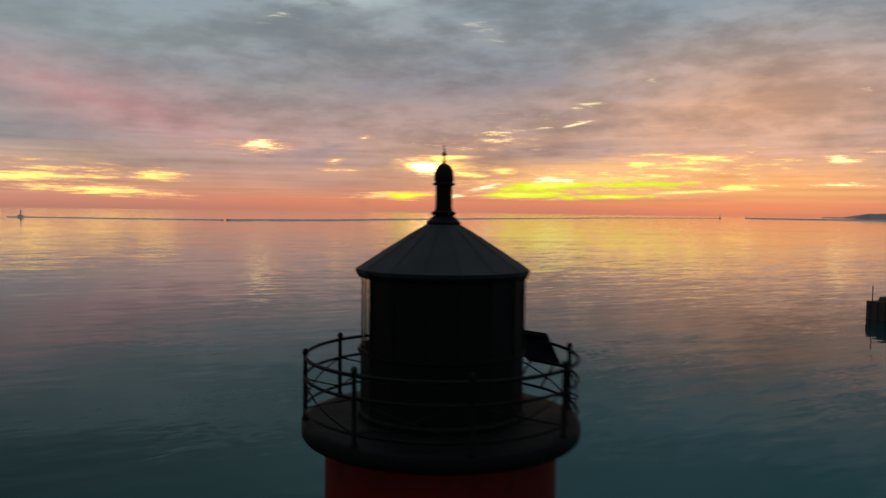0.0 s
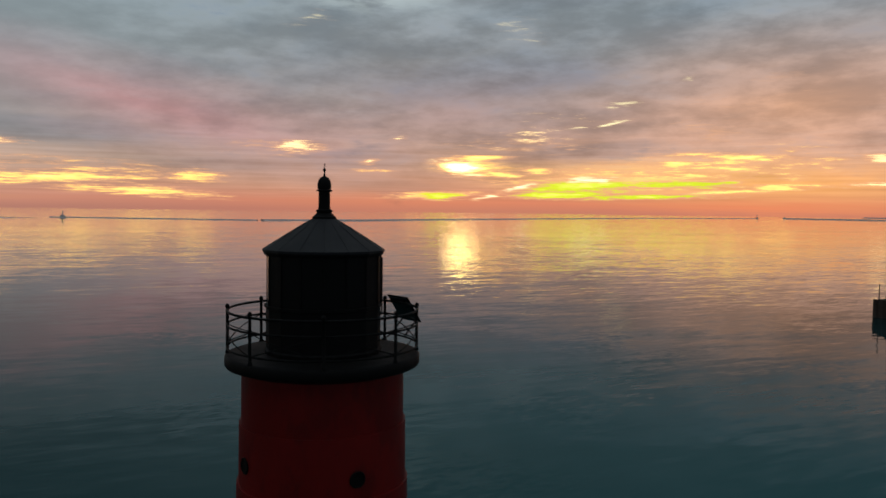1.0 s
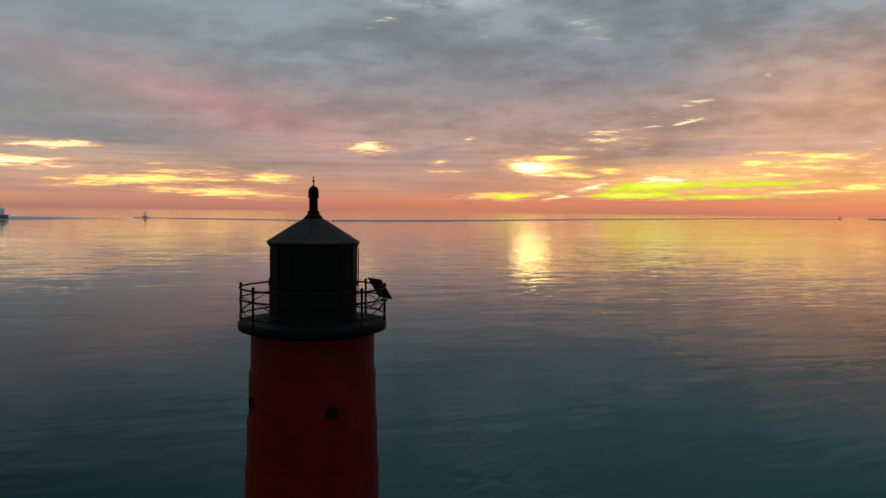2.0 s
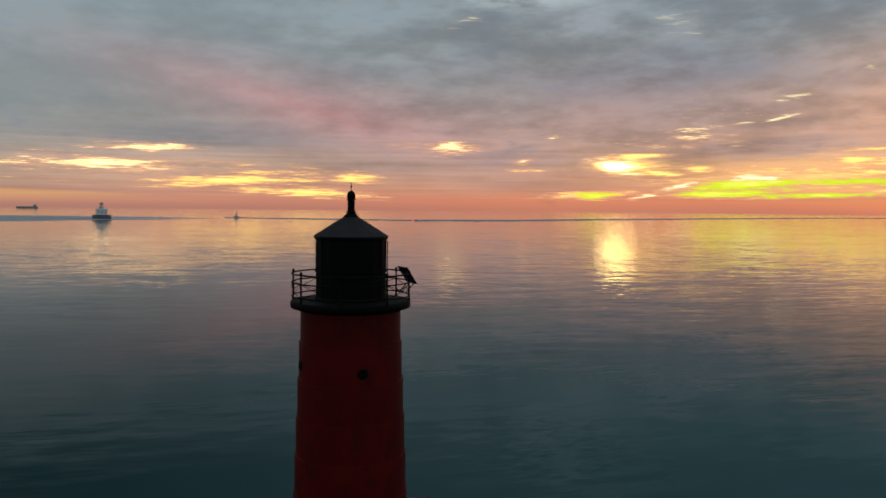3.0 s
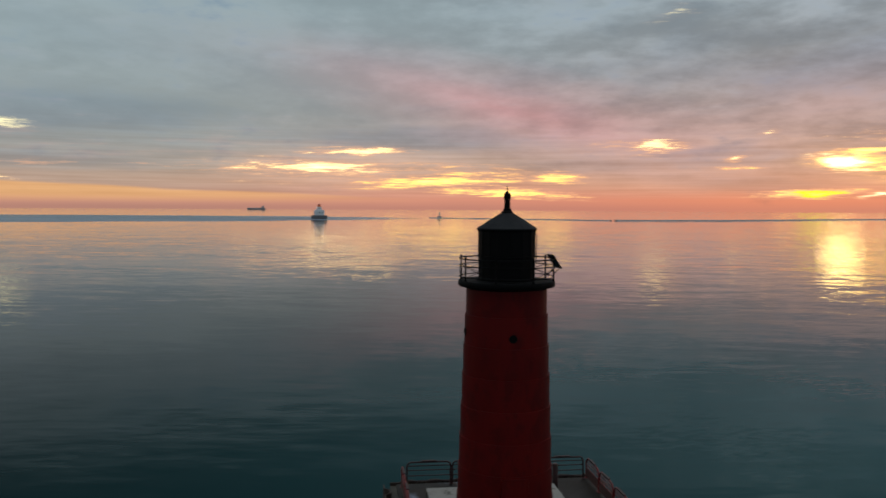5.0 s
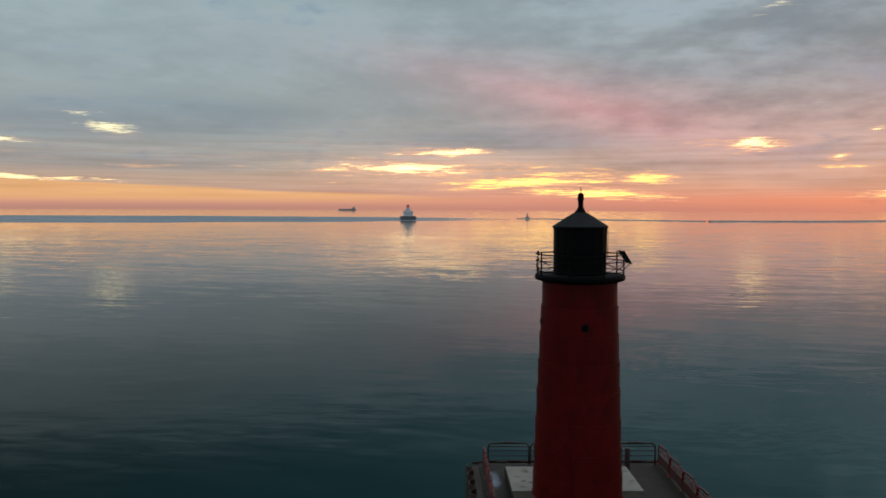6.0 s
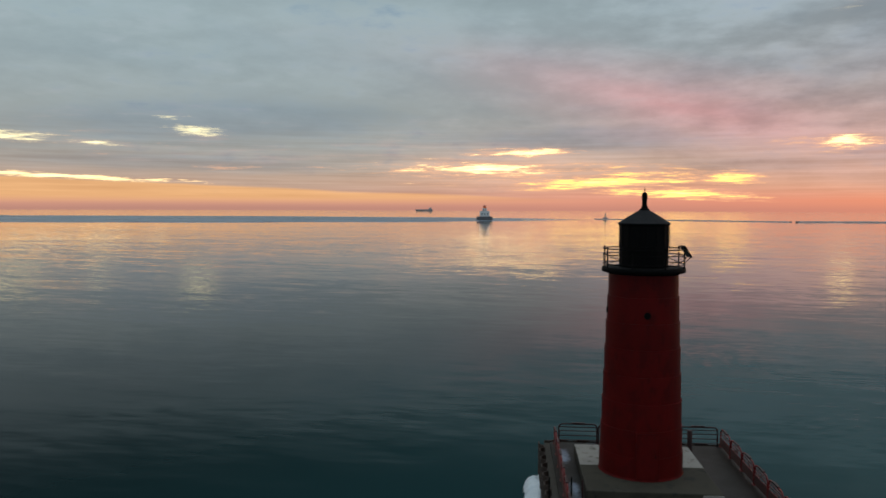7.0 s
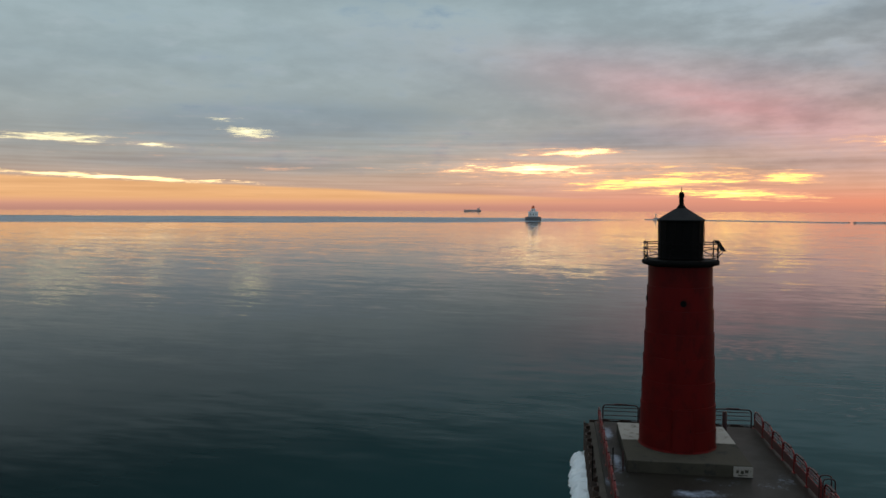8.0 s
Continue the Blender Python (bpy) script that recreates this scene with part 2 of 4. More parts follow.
for tint in (PEACH, CREAM, YELLOW, LIME, WHITE):
    ragged = M("ADD", sums[tint], M("ADD", M("MULTIPLY", wisp, RAGGED[tint]), M("MULTIPLY", puff, RAGGED[tint] * 0.4)))
    reach = M("MULTIPLY", smooth(sums[tint], 0.03, 0.40), M("MULTIPLY", smooth(el, 6.0, 9.0, 1.0, 0.35), smooth(az, -34.0, -14.0, 0.7, 1.0)))
    if tint != PEACH:
        base = mixc(M("MULTIPLY", M("MULTIPLY", smooth(ragged, 0.14, 0.62), reach), rim_gain), base, RIM)
    heart = mixc(M("MULTIPLY", smooth(ragged, 0.85, 1.45), 0.75), TINTS[tint], HEARTS[tint])
    base = mixc(M("MULTIPLY", M("MULTIPLY", smooth(ragged, 0.46, 0.98), reach), GAIN[tint]), base, heart)
# the veiled sun's core
torn = smooth(M("ADD", M("MULTIPLY", wisp, 2.0), puff), -0.35, 0.25)
core = M("MULTIPLY", blob(SUN_AZ, SUN_EL, 1.9, 0.45, -4.0, trim), M("MULTIPLY_ADD", torn, 0.7, 0.5))
base = mixc(1.0, base, mixc(core, (0.0, 0.0, 0.0), (17.0, 11.5, 2.6)), "ADD")
glow = M("MULTIPLY", blob(SUN_AZ + 0.9, SUN_EL, 4.2, 0.75, 0.0, trim), torn)
base = mixc(1.0, base, mixc(glow, (0.0, 0.0, 0.0), (3.4, 1.8, 0.16)), "ADD")
# the western half of the dome is dim, the zenith grey
behind = smooth(sep[1], -0.45, 0.45)
base = mixc(behind, (0.30, 0.37, 0.44), base)
base = mixc(smooth(el, 13.0, 20.0), base, mixc(M("MULTIPLY", smooth(az, -14.0, 14.0), smooth(az, 36.0, 62.0, 1.0, 0.3)), (0.070, 0.100, 0.108), (0.240, 0.235, 0.240)))
# the brighter deck overhead
base = mixc(smooth(el, 32.0, 50.0), base, (0.50, 0.58, 0.65))
# a thin bright gap high in the east
gap = M("MULTIPLY", blob(21.0, 16.6, 15.0, 3.8, 2.0), smooth(dnoise(2.6, 0.9, 10.0, 5.0, 0.6, 51.0), 0.44, 0.60))
base = mixc(M("MULTIPLY", gap, 1.2, clamp=True), base, (0.95, 1.12, 1.10))
sky = wt.nodes.new("ShaderNodeTexSky")
sky.sky_type, sky.sun_disc, sky.sun_elevation, sky.sun_rotation = "NISHITA", False, radians(SUN_EL), radians(SUN_AZ)
both = N("ShaderNodeAddShader", N("ShaderNodeBackground", base, 1.0).outputs[0], N("ShaderNodeBackground", sky.outputs[0], 0.002).outputs[0])
wt.links.new(both.outputs[0], N("ShaderNodeOutputWorld").inputs[0])
world.cycles.sampling_method, world.cycles.sample_map_resolution = "MANUAL", 1024

sun = new("sun", bpy.data.lights.new("sun", "SUN"))
sun.data.energy, sun.data.angle, sun.data.color = 0.0012, radians(3.0), (1.0, 0.72, 0.34)
sd = Vector((math.sin(radians(SUN_AZ)) * math.cos(radians(SUN_EL)), math.cos(radians(SUN_AZ)) * math.cos(radians(SUN_EL)), math.sin(radians(SUN_EL))))
sun.matrix_world = look(sd * 300, (0, 0, 0))

# ---- materials ----


def material(name, color, rough=0.6, metal=0.0, vary=0.25, scale=3.0, bump=0.15, fine=40.0, spec=0.5, second=None, cover=0.5, stretch=(1, 1, 1)):
    """Paint, concrete or metal with a broad blotch, a fine grain, and a second colour that breaks through."""
    m = bpy.data.materials.new(name)
    m.use_nodes = True
    t = m.node_tree
    b = t.nodes["Principled BSDF"]
    a = nodes_of(t)
    co = a("ShaderNodeMapping", a("ShaderNodeTexCoord").outputs["Object"], None, None, stretch).outputs[0]
    big = a("ShaderNodeTexNoise", co, Scale=scale, Detail=5.0, Roughness=0.6).outputs["Fac"]
    small = a("ShaderNodeTexNoise", co, Scale=fine, Detail=4.0, Roughness=0.65).outputs["Fac"]
    rnd = a("ShaderNodeObjectInfo").outputs["Random"]
    f = a("ShaderNodeMath", a("ShaderNodeMath", big, 0.65, op="MULTIPLY").outputs[0], a("ShaderNodeMath", small, 0.35, op="MULTIPLY").outputs[0], op="ADD").outputs[0]
    f = a("ShaderNodeMath", f, a("ShaderNodeMath", rnd, 0.12, -0.06, op="MULTIPLY_ADD").outputs[0], op="ADD").outputs[0]
    lo, hi = tuple(c * (1 - vary) for c in color), tuple(min(1, c * (1 + vary)) for c in color)
    col = ramp(t, f, [(0.3, lo), (0.7, hi)])
    if second:
        edge = a("ShaderNodeMapRange", a("ShaderNodeTexNoise", co, Scale=scale * 2.3, Detail=6.0, Roughness=0.7).outputs["Fac"], cover, cover + 0.08).outputs[0]
        mx = t.nodes.new("ShaderNodeMix")
        mx.data_type = "RGBA"
        t.links.new(edge, mx.inputs[0]), t.links.new(col, mx.inputs[6])
        mx.inputs[7].default_value = (*second, 1)
        col = mx.outputs[2]
    t.links.new(col, b.inputs["Base Color"])
    t.links.new(a("ShaderNodeMapRange", f, 0.3, 0.7, max(0.02, rough - 0.1), min(1, rough + 0.12)).outputs[0], b.inputs["Roughness"])
    b.inputs["Metallic"].default_value, b.inputs["Specular IOR Level"].default_value = metal, spec
    if bump:
        bn = t.nodes.new("ShaderNodeBump")
        bn.inputs["Strength"].default_value, bn.inputs["Distance"].default_value = bump, 0.01
        t.links.new(f, bn.inputs["Height"]), t.links.new(bn.outputs[0], b.inputs["Normal"])
    return m


RED = material("red_steel_paint", (0.125, 0.0036, 0.0028), 0.55, vary=0.25, scale=1.3, bump=0.2, fine=18.0, spec=0.16, second=(0.092, 0.0032, 0.0026), cover=0.50, stretch=(0.7, 0.7, 0.35))
RAIL_RED = material("red_rail_paint", (0.19, 0.013, 0.012), 0.45, vary=0.25, scale=4.0, second=(0.10, 0.035, 0.02), cover=0.64)
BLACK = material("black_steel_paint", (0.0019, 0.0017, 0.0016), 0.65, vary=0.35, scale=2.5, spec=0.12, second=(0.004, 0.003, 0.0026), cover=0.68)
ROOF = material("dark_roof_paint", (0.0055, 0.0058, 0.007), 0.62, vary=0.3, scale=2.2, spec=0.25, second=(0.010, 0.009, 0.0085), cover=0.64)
RAIL_DARK = material("dark_rail_paint", (0.045, 0.016, 0.015), 0.5, vary=0.3, scale=4.0, second=(0.09, 0.03, 0.02), cover=0.62)
FADED_RED = material("faded_red_sheet", (0.10, 0.042, 0.035), 0.65, vary=0.25, scale=3.0, second=(0.13, 0.055, 0.05), cover=0.52)
RUST = material("rusted_sheet_pile", (0.055, 0.034, 0.024), 0.8, vary=0.45, scale=3.0, bump=0.5, second=(0.13, 0.06, 0.03), cover=0.6)
CONCRETE = material("weathered_concrete", (0.062, 0.055, 0.040), 0.85, vary=0.3, spec=0.25, scale=0.9, bump=0.4, fine=30.0, second=(0.036, 0.035, 0.030), cover=0.56)
FILL = material("rough_fill_concrete", (0.07, 0.06, 0.046), 0.9, vary=0.4, scale=1.4, bump=0.6, fine=22.0, second=(0.06, 0.048, 0.036), cover=0.54)
WHITE_PAINT = material("worn_white_paint", (0.33, 0.305, 0.265), 0.7, vary=0.18, scale=1.1, bump=0.3, second=(0.12, 0.105, 0.08), cover=0.55)
FAR_WHITE = material("white_wall_paint", (0.90, 0.89, 0.87), 0.7, vary=0.06, scale=0.3)
FAR_RED = material("red_lantern_paint", (0.45, 0.05, 0.03), 0.5, scale=0.5)
FAR_STONE = material("breakwater_stone", (0.40, 0.38, 0.37), 0.9, vary=0.4, scale=0.2, bump=0.4, fine=2.0)
FAR_CRIB = material("dark_crib_concrete", (0.17, 0.16, 0.16), 0.9, vary=0.3, scale=0.2, bump=0.4, fine=2.0)
LAMP = bpy.data.materials.new("lit_lantern_glass")
LAMP.use_nodes = True
lb = LAMP.node_tree.nodes["Principled BSDF"]
lb.inputs["Base Color"].default_value, lb.inputs["Emission Color"].default_value = (0.5, 0.12, 0.05, 1), (1.0, 0.30, 0.10, 1)
lb.inputs["Emission Strength"].default_value = 0.12
# grey lifted so that distance haze is part of the paint colour
HULL = material("hazy_grey_paint", (0.50, 0.48, 0.48), 0.6, scale=0.02, fine=0.2)
# shore colour made paler to carry the haze of distance
LAND = material("hazy_wooded_shore", (0.30, 0.27, 0.27), 1.0, vary=0.3, scale=0.01, fine=0.1)
BARK = material("bare_twigs", (0.10, 0.06, 0.04), 0.9, scale=8.0)
SOLAR = material("solar_cells", (0.006, 0.006, 0.010), 0.45, vary=0.15, scale=9.0, bump=0.0)
DARK_GLASS = material("porthole_glass", (0.01, 0.01, 0.012), 0.12, scale=5.0, bump=0.0)
GLASS = bpy.data.materials.new("lantern_glass")
GLASS.use_nodes = True
gb = GLASS.node_tree.nodes["Principled BSDF"]
gb.inputs["Transmission Weight"].default_value, gb.inputs["Roughness"].default_value, gb.inputs["IOR"].default_value = 1.0, 0.0, 1.03
gb.inputs["Base Color"].default_value = (0.85, 0.8, 0.72, 1)


def frosted(name, color, frost, lo, hi, scale, patches):
    """Concrete with thin patches of frost and old snow lying on it."""
    m = material(name, color, 0.52, vary=0.35, scale=0.8, bump=0.4, fine=26.0, spec=0.24, second=tuple(c * 0.45 for c in color), cover=0.58)
    t = m.node_tree
    b = t.nodes["Principled BSDF"]
    a = nodes_of(t)
    co = a("ShaderNodeTexCoord").outputs["Object"]
    n1 = a("ShaderNodeTexNoise", co, Scale=scale, Detail=3.0, Roughness=0.5).outputs["Fac"]
    n2 = a("ShaderNodeTexNoise", co, Scale=scale * 14, Detail=5.0, Roughness=0.7).outputs["Fac"]
    f = a("ShaderNodeMath", a("ShaderNodeMath", n1, 0.7, op="MULTIPLY").outputs[0], a("ShaderNodeMath", n2, 0.3, op="MULTIPLY").outputs[0], op="ADD").outputs[0]
    for u, v, hu, hv in patches:
        q = a("ShaderNodeMapping", co, (u, v, 2.15), None, (hu, hv, 2.0))
        q.vector_type = "TEXTURE"
        g = a("ShaderNodeTexGradient", q.outputs[0], gt="SPHERICAL").outputs["Fac"]
        f = a("ShaderNodeMath", g, 0.28, f, op="MULTIPLY_ADD").outputs[0]
    fac = a("ShaderNodeMapRange", f, lo, hi).outputs[0]
    mx = t.nodes.new("ShaderNodeMix")
    mx.data_type = "RGBA"
    t.links.new(fac, mx.inputs[0])
    t.links.new(b.inputs["Base Color"].links[0].from_socket, mx.inputs[6])
    mx.inputs[7].default_value = (*frost, 1)
    t.links.new(mx.outputs[2], b.inputs["Base Color"])
    return m


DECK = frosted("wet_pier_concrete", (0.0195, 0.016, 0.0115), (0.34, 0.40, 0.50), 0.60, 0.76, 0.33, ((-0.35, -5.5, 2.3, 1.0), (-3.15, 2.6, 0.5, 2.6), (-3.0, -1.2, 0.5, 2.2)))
ICE = material("lake_ice", (0.86, 0.95, 0.99), 0.5, vary=0.1, scale=2.0, bump=0.5, fine=12.0)


def water_material():
    m = bpy.data.materials.new("lake_water")
    m.use_nodes = True
    t = m.node_tree
    b = t.nodes["Principled BSDF"]
    a = nodes_of(t)
    co = a("ShaderNodeTexCoord").outputs["Object"]

    def mth(op, x, y=None, z=None):
        return a("ShaderNodeMath", x, y, z, op=op).outputs[0]

    def noise(sx, sy, seed, detail, rough):
        v = a("ShaderNodeMapping", co, (seed, seed * 2.0, seed), (0, 0, radians(12)), (sx, sy, 1.0)).outputs[0]
        return a("ShaderNodeTexNoise", v, Scale=1.0, Detail=detail, Roughness=rough).outputs["Fac"]

    far = a("ShaderNodeVectorMath", co, op="LENGTH").outputs["Value"]
    # wind: broad calm and ruffled lanes
    lanes = a("ShaderNodeMapRange", noise(0.006, 0.022, 3.0, 4.0, 0.6), 0.38, 0.64).outputs[0]
    band = a("ShaderNodeMapping", co, (-750.0, 876.0, 0.0), (0, 0, radians(13)), (760.0, 345.0, 1.0))
    band.vector_type = "TEXTURE"
    edge = mth("MULTIPLY_ADD", noise(0.004, 0.016, 41.0, 5.0, 0.65), 0.9, -0.45)
    inside = a("ShaderNodeTexGradient", band.outputs[0], gt="SPHERICAL").outputs["Fac"]
    ruffled = a("ShaderNodeMapRange", mth("ADD", inside, mth("MULTIPLY", edge, 0.5)), 0.02, 0.10).outputs[0]
    ruffled = mth("MULTIPLY", ruffled, a("ShaderNodeMapRange", inside, 0.0, 0.03).outputs[0])

    def slopes(length, width, turn, seed, detail, amount):
        """Wave facets, long along their crests: how far they lean along and across the swell."""
        v = a("ShaderNodeMapping", co, (seed, seed * 1.7, 0.0), (0, 0, radians(turn)), (length, width, 1.0))
        v.vector_type = "TEXTURE"
        c = a("ShaderNodeTexNoise", v.outputs[0], Scale=1.0, Detail=detail, Roughness=0.55).outputs["Color"]
        c = a("ShaderNodeVectorMath", c, (0.5, 0.5, 0.5), op="SUBTRACT").outputs[0]
        return a("ShaderNodeVectorMath", c, (amount * 0.55, amount, 0.0), op="MULTIPLY").outputs[0]

    def plus(p, q):
        return a("ShaderNodeVectorMath", p, q, op="ADD").outputs[0]

    def times(p, f):
        return a("ShaderNodeVectorMath", p, a("ShaderNodeCombineXYZ", f, f, 0.0).outputs[0], op="MULTIPLY").outputs[0]

    open_lake = a("ShaderNodeMapRange", far, 30.0, 110.0, 0.75, 1.0)
    open_lake.interpolation_type = "SMOOTHSTEP"
    # a light breeze ruffles the open water beyond the harbour mouth
    sp = a("ShaderNodeSeparateXYZ", co).outputs
    breeze = a("ShaderNodeMapRange", mth("ADD", sp[0], mth("MULTIPLY_ADD", noise(0.02, 0.03, 61.0, 3.0, 0.6), 60.0, -30.0)), 22.0, 95.0, 0.0, 0.35)
    breeze.interpolation_type = "SMOOTHSTEP"
    lull = a("ShaderNodeMapRange", far, 150.0, 480.0, 1.0, 0.8).outputs[0]
    wind = mth("MULTIPLY", mth("MULTIPLY", open_lake.outputs[0], lull), mth("ADD", mth("MULTIPLY_ADD", lanes, 0.75, 0.55), breeze.outputs[0]))
    lean = plus(slopes(26.0, 6.5, -9.0, 31.0, 3.0, 0.050), slopes(9.0, 2.2, -4.0, 13.0, 3.0, 0.072))
    lean = plus(lean, plus(slopes(3.2, 0.75, 3.0, 57.0, 3.0, 0.075), slopes(1.5, 0.34, -2.0, 83.0, 2.0, 0.050)))
    lean = times(lean, wind)
    # small sparkling cat's-paws on the calm water by the pier
    paws = a("ShaderNodeMapRange", noise(0.05, 0.07, 21.0, 3.0, 0.6), 0.50, 0.68).outputs[0]
    paws = mth("MULTIPLY", paws, a("ShaderNodeMapRange", a("ShaderNodeSeparateXYZ", co).outputs[0], -14.0, 8.0).outputs[0])
    for u, v, reach in ((16.0, 19.5, 11.0), (8.0, 43.0, 13.0), (30.0, 34.0, 10.0)):
        gust = a("ShaderNodeMapping", co, (u, v, 0.0), None, (reach, reach, 1.0))
        gust.vector_type = "TEXTURE"
        g = a("ShaderNodeTexGradient", gust.outputs[0], gt="SPHERICAL").outputs["Fac"]
        g = a("ShaderNodeMapRange", mth("ADD", g, mth("MULTIPLY_ADD", noise(0.16, 0.22, 37.0, 4.0, 0.65), 1.6, -0.8)), 0.25, 0.75).outputs[0]
        paws = mth("MAXIMUM", paws, g)
    near = mth("DIVIDE", 60.0, mth("ADD", far, 60.0))
    lean = plus(lean, times(slopes(0.9, 0.42, 8.0, 71.0, 3.0, 0.27), mth("MULTIPLY", near, mth("MULTIPLY_ADD", paws, 1.0, 0.035))))
    tilt = a("ShaderNodeVectorMath", plus(lean, (0.0, 0.0, 1.0)), op="NORMALIZE").outputs[0]
    t.links.new(tilt, b.inputs["Normal"])
    rough = mth("ADD", mth("MULTIPLY_ADD", lanes, 0.04, 0.02), mth("MULTIPLY", mth("MULTIPLY", ruffled, mth("MULTIPLY_ADD", lanes, 0.3, 0.8)), 0.30))
    t.links.new(rough, b.inputs["Roughness"])
    # a lower IOR near the pier weakens the mirrored sky there
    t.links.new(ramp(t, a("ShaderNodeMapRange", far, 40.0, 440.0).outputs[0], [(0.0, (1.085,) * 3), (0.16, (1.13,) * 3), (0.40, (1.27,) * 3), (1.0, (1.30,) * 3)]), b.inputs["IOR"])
    # brightness put into the water colour: fades with distance, varies across x
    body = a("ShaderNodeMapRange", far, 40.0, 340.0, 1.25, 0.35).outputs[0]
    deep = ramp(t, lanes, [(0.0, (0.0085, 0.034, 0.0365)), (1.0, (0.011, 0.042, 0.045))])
    gain_x = a("ShaderNodeMapRange", a("ShaderNodeSeparateXYZ", co).outputs[0], -40.0, 25.0, 0.30, 1.6).outputs[0]
    gain_x = mth("MULTIPLY", gain_x, a("ShaderNodeMapRange", a("ShaderNodeSeparateXYZ", co).outputs[0], 35.0, 95.0, 1.0, 0.35).outputs[0])
    body = mth("MULTIPLY", body, gain_x)
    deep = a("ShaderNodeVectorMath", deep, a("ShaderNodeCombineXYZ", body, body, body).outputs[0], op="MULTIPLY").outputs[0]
    # the blue sky mirrored by the ruffled band is mixed into its colour
    sky_tint = t.nodes.new("ShaderNodeMix")
    sky_tint.data_type = "RGBA"
    t.links.new(ruffled, sky_tint.inputs[0]), t.links.new(deep, sky_tint.inputs[6])
    sky_tint.inputs[7].default_value = (0.19, 0.28, 0.36, 1)
    t.links.new(sky_tint.outputs[2], b.inputs["Base Color"])
    return m


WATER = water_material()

# ---- mesh helpers ----


def finish(name, bm, mat, smooth_angle=None):
    bmesh.ops.recalc_face_normals(bm, faces=bm.faces)
    me = bpy.data.meshes.new(name)
    bm.to_mesh(me)
    bm.free()
    me.materials.append(mat)
    if smooth_angle:
        me.polygons.foreach_set("use_smooth", [True] * len(me.polygons))
        me.set_sharp_from_angle(angle=radians(smooth_angle))
    return me


def part(name, bm, mat, parent=None, label="", m=None, smooth_angle=None):
    ob = new(name, bm if isinstance(bm, bpy.types.Mesh) else finish(name, bm, mat, smooth_angle))
    if parent:
        ob.parent = parent
    if m:
        ob.matrix_basis = m
    return tagged(ob, label)


def thing(name, label, category, group="", m=None, kind=""):
    ob = new(name)
    ob.empty_display_size = 0.2
    if m:
        ob.matrix_basis = m
    return tagged(ob, label, category, group, kind)


def box(x0, x1, y0, y1, z0, z1, bevel=0.0, bm=None):
    bm = bm or bmesh.new()
    vs = [bm.verts.new((x, y, z)) for z in (z0, z1) for x, y in ((x0, y0), (x1, y0), (x1, y1), (x0, y1))]
    fs = [bm.faces.new([vs[i] for i in f]) for f in ((3, 2, 1, 0), (4, 5, 6, 7), (0, 1, 5, 4), (1, 2, 6, 5), (2, 3, 7, 6), (3, 0, 4, 7))]
    if bevel:
        es = list({e for f in fs for e in f.edges})
        bmesh.ops.bevel(bm, geom=es, offset=bevel, segments=2, profile=0.5, affect="EDGES")
    return bm


def lathe(profile, n=48, start=0.0, bm=None, closed=True):
    """A body of revolution about z from (radius, height) pairs, from the bottom up."""
    bm = bm or bmesh.new()
    rings = []
    for r, z in profile:
        if r < 1e-5:
            rings.append([bm.verts.new((0, 0, z))])
        else:
            rings.append([bm.verts.new((r * math.cos(start + 2 * math.pi * k / n), r * math.sin(start + 2 * math.pi * k / n), z)) for k in range(n)])
    for a, b in zip(rings, rings[1:]):
        for k in range(n):
            q = [a[k % len(a)], a[(k + 1) % n % len(a)], b[(k + 1) % n % len(b)], b[k % len(b)]]
            q = list(dict.fromkeys(q))
            if len(q) > 2:
                bm.faces.new(q)
    if closed:
        for r in (rings[0], rings[-1]):
            if len(r) > 2:
                bm.faces.new(r)
    return bm


def tube(points, r, n=8, loop=False, bm=None):
    """A round bar along a line of points."""
    bm = bm or bmesh.new()
    pts = [Vector(p) for p in points]
    rings, up = [], None
    for i, p in enumerate(pts):
        a = pts[i - 1] if (i or loop) else p
        b = pts[(i + 1) % len(pts)] if (i + 1 < len(pts) or loop) else p
        d = (b - a).normalized()
        if up is None:
            up = d.orthogonal().normalized()
        up = (up - d * up.dot(d)).normalized()
        w = d.cross(up)
        rings.append([bm.verts.new(p + r * (math.cos(2 * math.pi * k / n) * up + math.sin(2 * math.pi * k / n) * w)) for k in range(n)])
    pairs = list(zip(rings, rings[1:])) + ([(rings[-1], rings[0])] if loop else [])
    for j, (a, b) in enumerate(pairs):
        off = 0
        if loop and j == len(pairs) - 1:
            off = min(range(n), key=lambda s: (a[0].co - b[s].co).length)
        for k in range(n):
            bm.faces.new((a[k], a[(k + 1) % n], b[(k + 1 + off) % n], b[(k + off) % n]))
    if not loop:
        bm.faces.new(rings[0]), bm.faces.new(rings[-1])
    return bm


def polar(r, deg, z):
    return (r * math.cos(radians(deg)), r * math.sin(radians(deg)), z)


PIER = pose(0, 0, 0, 0, 0, 6.7)
DECK_Z, BLOCK_Z = 2.15, 2.70

# ---- water ----
bm = bmesh.new()
rings = []
for r in (6.0, 30.0, 120.0, 500.0, 1500.0, 3000.0, 4950.0):
    rings.append([bm.verts.new((r * math.cos(2 * math.pi * k / 96), r * math.sin(2 * math.pi * k / 96), 0)) for k in range(96)])
for a, b in zip(rings, rings[1:]):
    for k in range(96):
        bm.faces.new((a[k], a[(k + 1) % 96], b[(k + 1) % 96], b[k]))
bm.faces.new(rings[0])
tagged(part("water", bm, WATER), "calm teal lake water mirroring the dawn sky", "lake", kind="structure")

